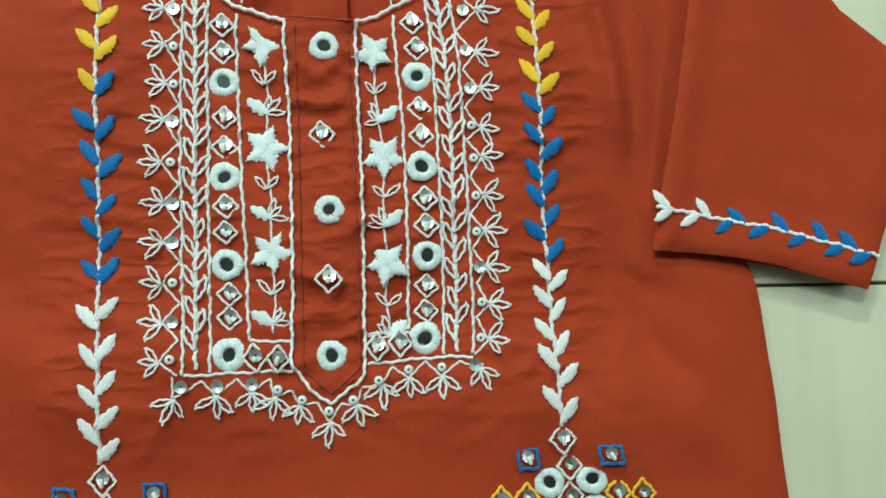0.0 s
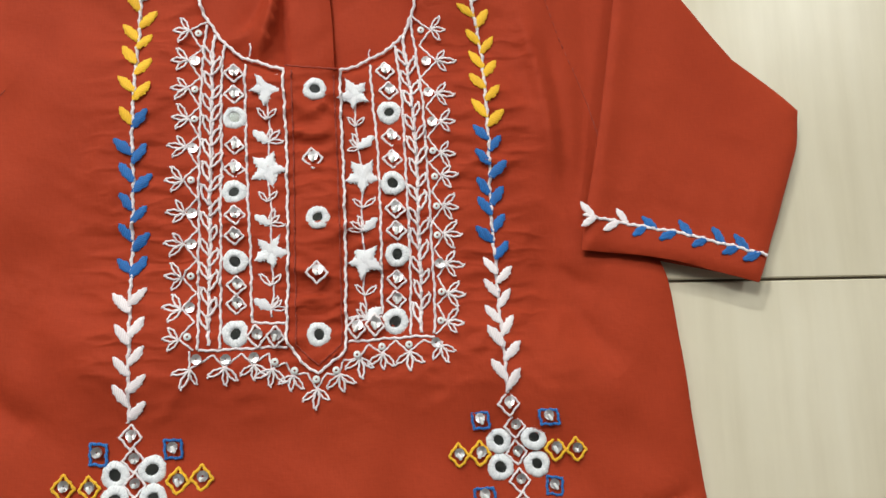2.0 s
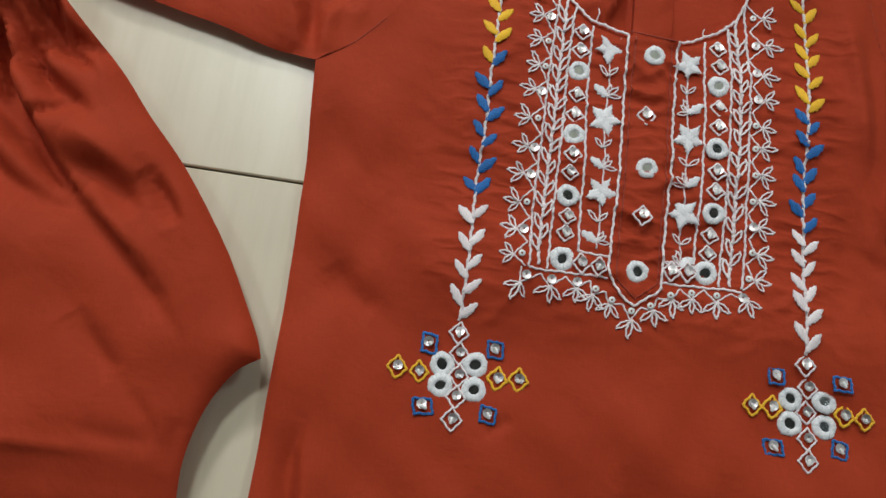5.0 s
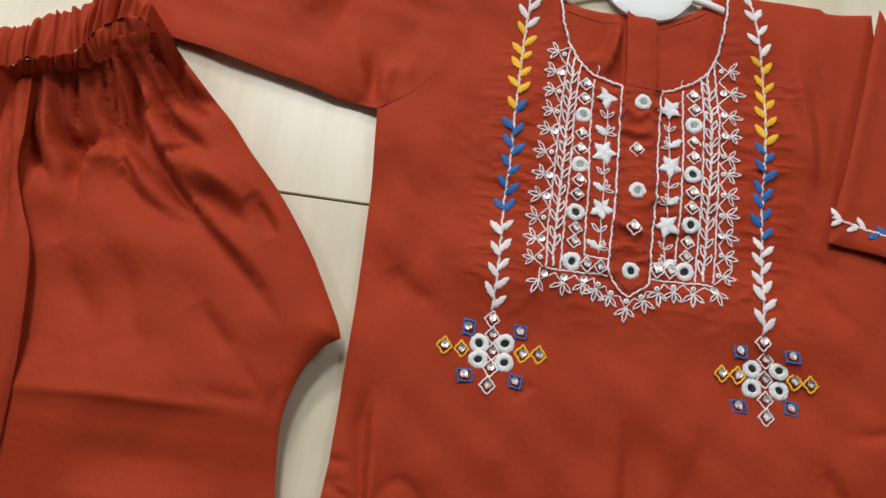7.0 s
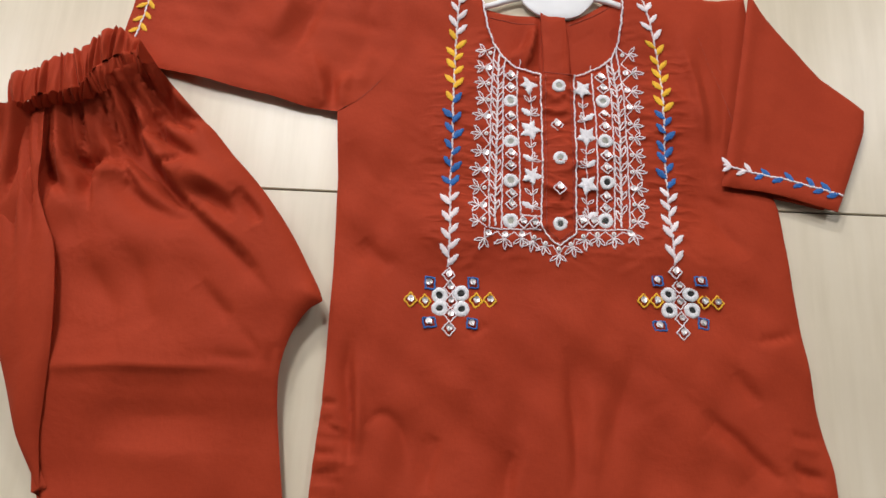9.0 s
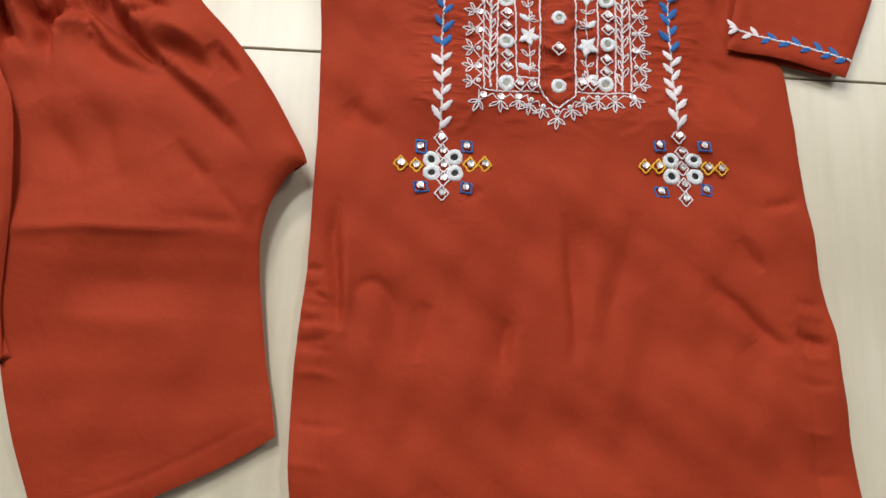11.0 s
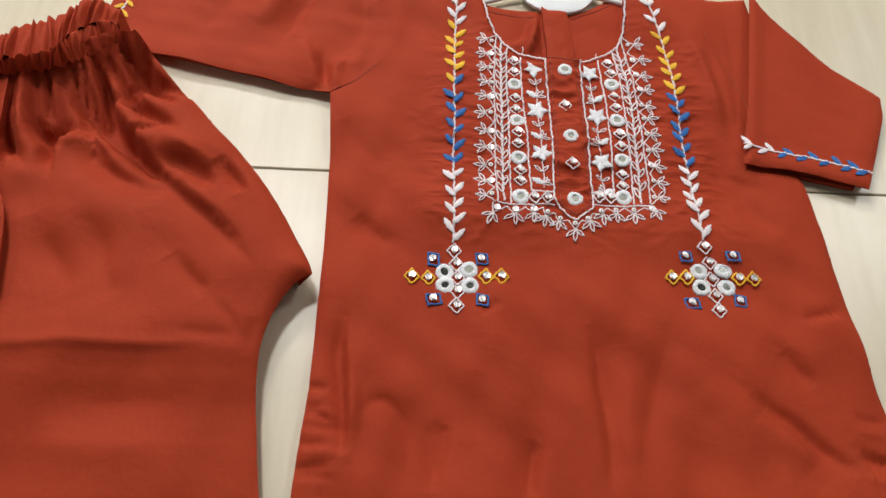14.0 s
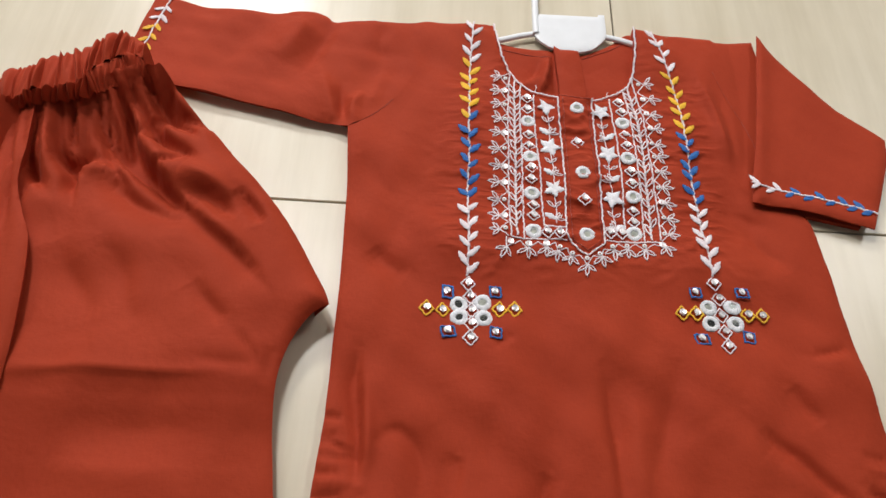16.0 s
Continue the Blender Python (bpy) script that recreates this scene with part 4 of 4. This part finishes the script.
# zigzag border with three-petalled sprigs and a sequin in each bay
def border(name, inner_pts, outer_pts, ways):
    zig = []
    for k, o in enumerate(outer_pts):
        zig += [inner_pts[k], o]
    zig.append(inner_pts[-1])
    pieces = [rope([a, b], 0.00048, lie, 0.002) for a, b in zip(zig, zig[1:])]
    z = put(name, mesh(name, *join(*pieces), WHITE), kurta)
    for k, (o, w) in enumerate(zip(outer_pts, ways)):
        for a, big in ((-54, 0.9), (-2, 1.0), (48, 0.9)):
            leaf(z, "loop", o[0], o[1], w + a, lie, big, "petal")
        m = (np.array(inner_pts[k]) + np.array(inner_pts[k + 1])) / 2
        p = m * 0.62 + np.array(o) * 0.38
        put("sequin", RIMSEQ if rnd.random() < 0.6 else SEQ, z, at(p[0], p[1], lie, rnd.uniform(0, 90), 0.0003), "sequin")


border("zigzag_border", [(-0.0515, 0.1505)] + [(-0.0534, 0.1369), (-0.0539, 0.1225), (-0.0539, 0.1081), (-0.0544, 0.0942), (-0.0545, 0.0795), (-0.0545, 0.0641), (-0.0546, 0.0496), (-0.0547, 0.0362), (-0.0549, 0.0211), (-0.0548, 0.0080), (-0.0546, -0.0048)],
       [(-0.0590, 0.1455)] + [(-0.0596, 0.1309), (-0.0594, 0.1166), (-0.0590, 0.1018), (-0.0596, 0.0881), (-0.0607, 0.0720), (-0.0601, 0.0574), (-0.0605, 0.0430), (-0.0611, 0.0279), (-0.0610, 0.0137), (-0.0612, -0.0002)], [90] * 11)
border("zigzag_border", [(0.0455, 0.1535)] + [(0.0495, 0.1385), (0.0491, 0.1212), (0.0512, 0.1052), (0.0513, 0.0906), (0.0516, 0.0784), (0.0524, 0.0640), (0.0521, 0.0499), (0.0525, 0.0370), (0.0535, 0.0242), (0.0528, 0.0116), (0.0517, -0.0019)],
       [(0.0553, 0.1465)] + [(0.0573, 0.1300), (0.0564, 0.1127), (0.0575, 0.0984), (0.0571, 0.0834), (0.0572, 0.0723), (0.0572, 0.0574), (0.0570, 0.0444), (0.0573, 0.0304), (0.0576, 0.0167), (0.0569, 0.0037)], [-90] * 11)
lower = [(-0.0564, -0.0132), (-0.0416, -0.0128), (-0.0291, -0.0120), (-0.0212, -0.0142), (-0.0124, -0.0173), (-0.0016, -0.0238), (0.0082, -0.0180), (0.0174, -0.0110), (0.0274, -0.0093), (0.0394, -0.0091), (0.0536, -0.0067)]
hang = [(-0.0568, -0.0053), (-0.0471, -0.0072), (-0.0349, -0.0070), (-0.0229, -0.0072), (-0.0154, -0.0118), (-0.0064, -0.0166), (0.0020, -0.0175), (0.0097, -0.0121), (0.0209, -0.0051), (0.0330, -0.0035), (0.0455, -0.0041), (0.0547, -0.0051)]
border("zigzag_border", hang, lower, [160, 178, 180, 178, 170, 180, 190, 184, 180, 184, 200])

# topstitching of placket and armholes in thread of the cloth's colour
for p in ([(-0.0115, 0.124), (-0.0108, 0.06), (-0.0106, -0.0045)], [(-0.0106, -0.0045), (-0.0008, -0.0135)], [(-0.0008, -0.0135), (0.0095, -0.0045)], [(0.0095, -0.0045), (0.0094, 0.06), (0.0080, 0.122)]):
    line("topstitch", p, placket_lie, RUST, 0.00028)
line("topstitch", [(-0.0145, 0.1262), (0.0098, 0.1248)], placket_lie, RUST, 0.0004)
line("topstitch", [(0.112, 0.164), (0.12, 0.14), (0.131, 0.11), (0.136, 0.09)], lie, RUST, 0.0002)
line("topstitch", SEAM[:3], lie, RUST, 0.00025)
for p in ([(-0.0565, 0.1805), (-0.036, 0.1755), (-0.0165, 0.1745)], [(0.0088, 0.1745), (0.030, 0.1850), (0.046, 0.1965)]):
    line("topstitch", p, back_lie, RUST, 0.0003)

# loose thread ends at the neck edge
line("thread_end", [(-0.0315, 0.1335), (-0.0308, 0.1365), (-0.0312, 0.1395)], lambda x, y: back_lie(x, y) + 0.002, radius=0.0004)
line("thread_end", [(0.0255, 0.1325), (0.0250, 0.1350), (0.0256, 0.1370)], lambda x, y: back_lie(x, y) + 0.002, radius=0.0003)

# ---- the hanger ----
hanger = thing("clothes_hanger", "small white plastic clothes hanger inside the neck of the kurta", "hanger")
plate = outline([[(-0.0300, 0.2213), (0.0240, 0.2218)], [(0.0240, 0.2218), (0.0246, 0.2243)], [(0.0246, 0.2243), (0.0298, 0.2244)], [(0.0298, 0.2244), (0.0294, 0.2002), (0.0239, 0.1902), (0.0152, 0.1824), (0.0013, 0.1789), (-0.0126, 0.1809), (-0.0241, 0.1884), (-0.0305, 0.1985), (-0.0300, 0.2213)]], 0.0015)
put("plate", cloth("plate", plate, lambda x, y: 0.0085 + 0 * x, 0.003, PLASTIC, drop=0.0012, soft=0.001, under=0.0050), hanger)


def rod(points, r, z):
    return rope(points, r, z, 1.0, 0.001, False, 0.0, 0.0, 0.0)


put("arm", mesh("arm", *rod([(-0.0265, 0.2005), (-0.0427, 0.1961), (-0.0604, 0.1898), (-0.105, 0.178)], 0.0036, 0.0052), PLASTIC), hanger)
put("arm", mesh("arm", *rod([(0.0275, 0.2008), (0.0417, 0.1974), (0.0600, 0.1910), (0.10, 0.180)], 0.0036, 0.0052), PLASTIC), hanger)
put("hook", mesh("hook", *rod([(-0.0287, 0.1975), (-0.0288, 0.2162), (-0.0284, 0.2450), (-0.028, 0.270), (-0.019, 0.293), (0.001, 0.300), (0.018, 0.288), (0.021, 0.270)], 0.0036, 0.0078), PLASTIC), hanger)

# ---- the trousers ----
trousers = thing("trousers", "rust-orange cotton child's trousers with a gathered waist, lying folded", "trousers")
FRILL_TOP = [(-0.4235, 0.0935), (-0.4068, 0.0985), (-0.3908, 0.1003), (-0.3853, 0.1087), (-0.3770, 0.1103), (-0.3663, 0.1150), (-0.3556, 0.1241), (-0.3480, 0.1325), (-0.3375, 0.1342), (-0.3305, 0.1313), (-0.3225, 0.1262), (-0.3175, 0.1185)]
FRILL_LOW = [(-0.4180, 0.0690), (-0.4006, 0.0720), (-0.3847, 0.0770), (-0.3685, 0.0811), (-0.3586, 0.0860), (-0.3506, 0.0996), (-0.3394, 0.1091), (-0.3272, 0.1137), (-0.3215, 0.1104), (-0.3160, 0.1060)]
BAND_LOW = [(-0.4190, 0.0620), (-0.4017, 0.0668), (-0.3776, 0.0728), (-0.3613, 0.0762), (-0.3517, 0.0818), (-0.3422, 0.0882), (-0.3308, 0.0962), (-0.3229, 0.0995), (-0.3150, 0.0985), (-0.3110, 0.0965)]


def trouser_lie(x, y):
    x, y = np.asarray(x, float), np.asarray(y, float)
    # full at the waist, bent down at a pressed crease above the knee, thin at the hem
    z = np.interp(y, (-0.32, -0.26, -0.17, -0.1500, -0.1300, -0.1180, -0.02, 0.06, 0.12), (0.0080, 0.0090, 0.0115, 0.0140, 0.0185, 0.0228, 0.0238, 0.0290, 0.0350))
    z = z + 0.0024 * waves(x, y, 0.12, 71) * np.clip((y + 0.25) / 0.1, 0.3, 1) + 0.0008 * waves(x, y, 0.05, 73)
    # fullness under the gathers, fanning out from the waist
    ang = np.arctan2(y - 0.24, x + 0.40)
    down = np.clip(0.092 + 0.30 * (x + 0.352) - y, 0, 1)
    gather = np.exp(-(down / 0.05) ** 1.5)
    z = z + 0.016 * gather + 0.0015 * gather * np.sin(ang * 131 + 1)
    for line_pts, w, h, k in TROUSER_FOLDS:
        z = z + fold(x, y, line_pts, w, 1.6 * h, k)
    return np.maximum(z, 0.0035) + 0.005 * np.exp(-((x + 0.180) / 0.02) ** 2 - ((y + 0.066) / 0.02) ** 2)


TROUSER_FOLDS = [
    ([(-0.3282, 0.0971), (-0.3266, 0.0761), (-0.3228, 0.0559), (-0.3126, 0.0392), (-0.2998, 0.0232), (-0.2837, 0.0077), (-0.2694, -0.0006)], 0.0065, -0.0150, 0.35),
    ([(-0.3066, 0.042), (-0.2841, 0.0146), (-0.2617, -0.0071), (-0.2383, -0.0278), (-0.2194, -0.0479)], 0.0055, 0.0060, -0.50),
    ([(-0.2728, 0.0073), (-0.2543, -0.0144), (-0.2332, -0.0329), (-0.2143, -0.0529)], 0.0060, -0.0055, 0.40),
    ([(-0.3437, 0.0426), (-0.3316, 0.0239), (-0.3127, 0.0062), (-0.2919, -0.005), (-0.2691, -0.0098)], 0.0095, -0.0085, 0.30),
    ([(-0.3736, 0.0386), (-0.3597, 0.0359), (-0.3458, 0.04), (-0.3319, 0.0373)], 0.0075, -0.0070, 0.40),
    ([(-0.3532, 0.0237), (-0.336, 0.0293), (-0.3219, 0.0252)], 0.0100, 0.0055, 0.00),
    ([(-0.2964, 0.0256), (-0.277, 0.0125), (-0.2574, 0.0065), (-0.2366, -0.0083)], 0.0085, -0.0070, 0.30),
    ([(-0.2802, 0.0288), (-0.2594, 0.018), (-0.2409, 0.0073)], 0.0080, 0.0045, 0.00),
    ([(-0.3022, 0.0317), (-0.2917, 0.0356), (-0.2817, 0.0424)], 0.0030, -0.0042, 0.30),
    ([(-0.2392, 0.0149), (-0.2278, 0.0016), (-0.2186, -0.0114)], 0.0055, -0.0060, 0.40),
    ([(-0.3102, 0.0788), (-0.3016, 0.0689), (-0.301, 0.0588)], 0.0050, -0.0060, 0.30),
    ([(-0.2923, 0.0948), (-0.2976, 0.0813), (-0.2936, 0.0711)], 0.0040, -0.0040, 0.30),
    ([(-0.3491, -0.0315), (-0.3384, -0.0519), (-0.323, -0.0713), (-0.3158, -0.0865)], 0.0140, -0.0040, 0.30),
    ([(-0.3221, -0.0261), (-0.3066, -0.0465), (-0.2977, -0.0703), (-0.2867, -0.0891)], 0.0120, -0.0032, 0.30),
    ([(-0.2581, -0.0556), (-0.2449, -0.071), (-0.231, -0.0822)], 0.0070, -0.0030, 0.30),
    ([(-0.2462, -0.1071), (-0.229, -0.1101), (-0.2091, -0.1094)], 0.0050, -0.0016, 0.20),
    ([(-0.2253, -0.0886), (-0.213, -0.1031), (-0.2081, -0.1139)], 0.0030, -0.0016, 0.20),
    ([(-0.201, -0.0971), (-0.2028, -0.1083), (-0.2026, -0.1227)], 0.0050, -0.0022, 0.30),
    ([(-0.2325, 0.031), (-0.2093, -0.0007), (-0.1874, -0.0305), (-0.1726, -0.0591)], 0.0013, -0.0016, 0.00),
    ([(-0.3025, -0.1451), (-0.2786, -0.1511), (-0.2501, -0.1485), (-0.2249, -0.1443)], 0.0160, -0.0020, 0.20),
    ([(-0.3218, -0.1716), (-0.2766, -0.1766), (-0.2366, -0.1722)], 0.0140, 0.0022, 0.20),
    ([(-0.335, -0.297), (-0.26, -0.272), (-0.185, -0.232)], 0.0013, -0.0012, 0.0),
    ([(-0.3664, -0.1232), (-0.3472, -0.1219), (-0.3053, -0.1186), (-0.2558, -0.1179), (-0.2231, -0.1145), (-0.2101, -0.1119)], 0.0035, 0.0012, -0.50),
]
# pleats that fan out from the gathered waist
pleats = random.Random(12)
for k in range(21):
    u = (k + pleats.uniform(0.2, 0.8)) / 21
    px, py = -0.404 + 0.098 * u, 0.064 + 0.034 * u
    run, way = pleats.uniform(0.034, 0.078) * (1.25 if k in (10, 11) else 1), math.radians(-96 + 44 * u + pleats.uniform(-4, 4))
    bend = math.radians(pleats.uniform(-8, 22))
    TROUSER_FOLDS.append(([(px - 0.012 * math.cos(way), py - 0.012 * math.sin(way)), (px + run * 0.5 * math.cos(way), py + run * 0.5 * math.sin(way)), (px + run * math.cos(way + bend), py + run * math.sin(way + bend))],
                          pleats.uniform(0.0032, 0.0052), -pleats.uniform(0.007, 0.012), pleats.choice((-0.4, -0.3, 0.3, 0.4))))
RIGHT = [(-0.3060, 0.1035), (-0.2850, 0.0828), (-0.2634, 0.0625), (-0.2460, 0.0425), (-0.2269, 0.0225), (-0.2103, 0.0018), (-0.1959, -0.0190), (-0.1838, -0.0400), (-0.1743, -0.0570), (-0.1706, -0.0664)]
CROTCH = [(-0.1706, -0.0664), (-0.1808, -0.0737), (-0.1904, -0.0887), (-0.1960, -0.1070), (-0.1977, -0.1250), (-0.1962, -0.1480), (-0.1935, -0.1670), (-0.1887, -0.1980), (-0.1835, -0.2205), (-0.1793, -0.2445)]
LEFT = [(-0.313, -0.3125), (-0.3263, -0.2831), (-0.346, -0.2327), (-0.3546, -0.2045), (-0.3720, -0.1640), (-0.3978, -0.1008), (-0.4130, -0.05), (-0.4191, 0.0071), (-0.4214, 0.0277), (-0.4210, 0.0561), (-0.4190, 0.0680)]
TOP = [(-0.4190, 0.0680), (-0.4030, 0.0720), (-0.3796, 0.0785), (-0.3637, 0.0825), (-0.3537, 0.0880), (-0.3440, 0.0945), (-0.3328, 0.1020), (-0.3240, 0.1050), (-0.3060, 0.1035)]
body = outline([RIGHT, CROTCH, [CROTCH[-1], (-0.2087, -0.2625), (-0.2448, -0.28), LEFT[0]], LEFT, TOP], 0.003)
put("leg", cloth("leg", body, trouser_lie, 0.0021, COTTON, drop=lambda x, y: np.clip(0.4 * trouser_lie(x, y) - 0.002, 0.002, 0.011) * (1 - near_line(x, y, TOP, 0.014)), soft=0.006, under=0.0006, tuck=0.010), trousers)


def flap_lie(x, y):
    z = np.interp(y, (-0.21, -0.15, -0.08, 0.0, 0.08), (0.013, 0.021, 0.031, 0.037, 0.044)) - 0.35 * np.clip(-0.372 - x, 0, 1) + 0.0015 * waves(x, y * 0.4, 0.05, 81)
    for pts, w, h in (([(-0.411, 0.065), (-0.409, 0.035), (-0.403, 0.0), (-0.394, -0.04)], 0.0042, -0.0075), ([(-0.401, 0.07), (-0.399, 0.045), (-0.392, 0.015), (-0.382, -0.03)], 0.0036, -0.008),
                      ([(-0.417, 0.06), (-0.416, 0.03), (-0.412, 0.005)], 0.0034, -0.006), ([(-0.393, 0.07), (-0.391, 0.05), (-0.386, 0.03)], 0.003, -0.005), ([(-0.396, 0.0), (-0.384, -0.06), (-0.376, -0.12)], 0.008, 0.003)):
        z = z + fold(x, y, pts, w, h, 0.25)
    return z


FLAP = [(-0.389, 0.072), (-0.3850, 0.042), (-0.3835, 0.0090), (-0.3741, -0.0139), (-0.3634, -0.0350), (-0.3575, -0.0680), (-0.3548, -0.1040), (-0.3555, -0.1390), (-0.3562, -0.1690), (-0.3510, -0.2055)]
flap = outline([FLAP, [(-0.3510, -0.2055), (-0.3730, -0.1645), (-0.3988, -0.1011), (-0.4140, -0.0502), (-0.4201, 0.0071), (-0.4224, 0.0277), (-0.4220, 0.0561), (-0.4200, 0.0680)], [(-0.4200, 0.0680), (-0.405, 0.0725), (-0.389, 0.072)]], 0.003)
put("leg", cloth("leg", flap, flap_lie, 0.0024, COTTON, drop=0.003, soft=0.003, under=lambda x, y: 0.010, tuck=0.006), trousers, label="second leg folded over the first")


def gathered(name, top, low, base, deep, seed, count, lip, rise):
    """A ruffled strip between two curves, its pleats running from one to the other."""
    a, b = spline(top, 0.0006), spline(low, 0.0006)
    n, rows = 420, 12
    r = random.Random(seed)
    cuts = np.r_[0, np.sort([(k + r.uniform(-0.46, 0.46)) / count for k in range(1, count)]), 1]
    size = np.array([r.uniform(0.2, 1.15) for _ in range(count)])
    lean = np.interp(np.linspace(0, 1, 90), np.linspace(0, 1, 14), [r.uniform(-0.05, 0.05) for _ in range(14)])
    u = np.linspace(0, 1, n)
    pick = lambda c: np.stack([np.interp(u, np.linspace(0, 1, len(c)), c[:, k]) for k in (0, 1)], 1)
    a, b = pick(a), pick(b)
    verts, faces = [], []
    for j in range(rows):
        v = j / (rows - 1)
        uu = np.clip(u + np.interp(u, np.linspace(0, 1, 90), lean) * (v - 0.5), 0, 0.9999)
        k = np.clip(np.searchsorted(cuts, uu, side="right") - 1, 0, count - 1)
        h = 0.10 * np.sin(uu * 131 + v * 5) + 0.10 * np.sin(uu * 67 - v * 3) + size[k] * np.sin(math.pi * (uu - cuts[k]) / (cuts[k + 1] - cuts[k])) ** 1.1
        edge_wave = lip * (h - 0.5) * max(0.0, 1 - v * 2.2)
        arch = math.sin(math.pi * (0.12 + 0.80 * v)) ** 0.7
        way = a - b
        p = b + way * (1 - v) + way / np.linalg.norm(way, axis=1)[:, None] * edge_wave[:, None]
        z = base * arch + deep * (h - 0.4) * (0.55 + 0.45 * arch) + 0.004
        z = (z + (rise[0] * (1 - v) + rise[1] * v) * np.clip(0.72 + u * 1.2, 0, 1)) * np.clip(np.minimum(u, 1 - u) * 25 + 0.3, 0, 1)
        verts += np.c_[p, np.maximum(z, 0.001)].tolist()
    low_ring = len(verts)
    verts += [(x, y, 0.0005) for x, y, _ in verts[:n]]
    for j in range(rows - 1):
        faces += [(j * n + i, j * n + n + i, j * n + n + i + 1, j * n + i + 1) for i in range(n - 1)]
    faces += [(i, i + 1, low_ring + i + 1, low_ring + i) for i in range(n - 1)]
    put(name, mesh(name, verts, faces, COTTON), trousers)


gathered("waistband", FRILL_LOW, BAND_LOW, 0.0030, 0.0054, 5, 26, 0.0, (0.0400, 0.0300))
gathered("waist_frill", FRILL_TOP, FRILL_LOW, 0.0030, 0.0052, 8, 19, 0.0018, (0.0395, 0.0400))
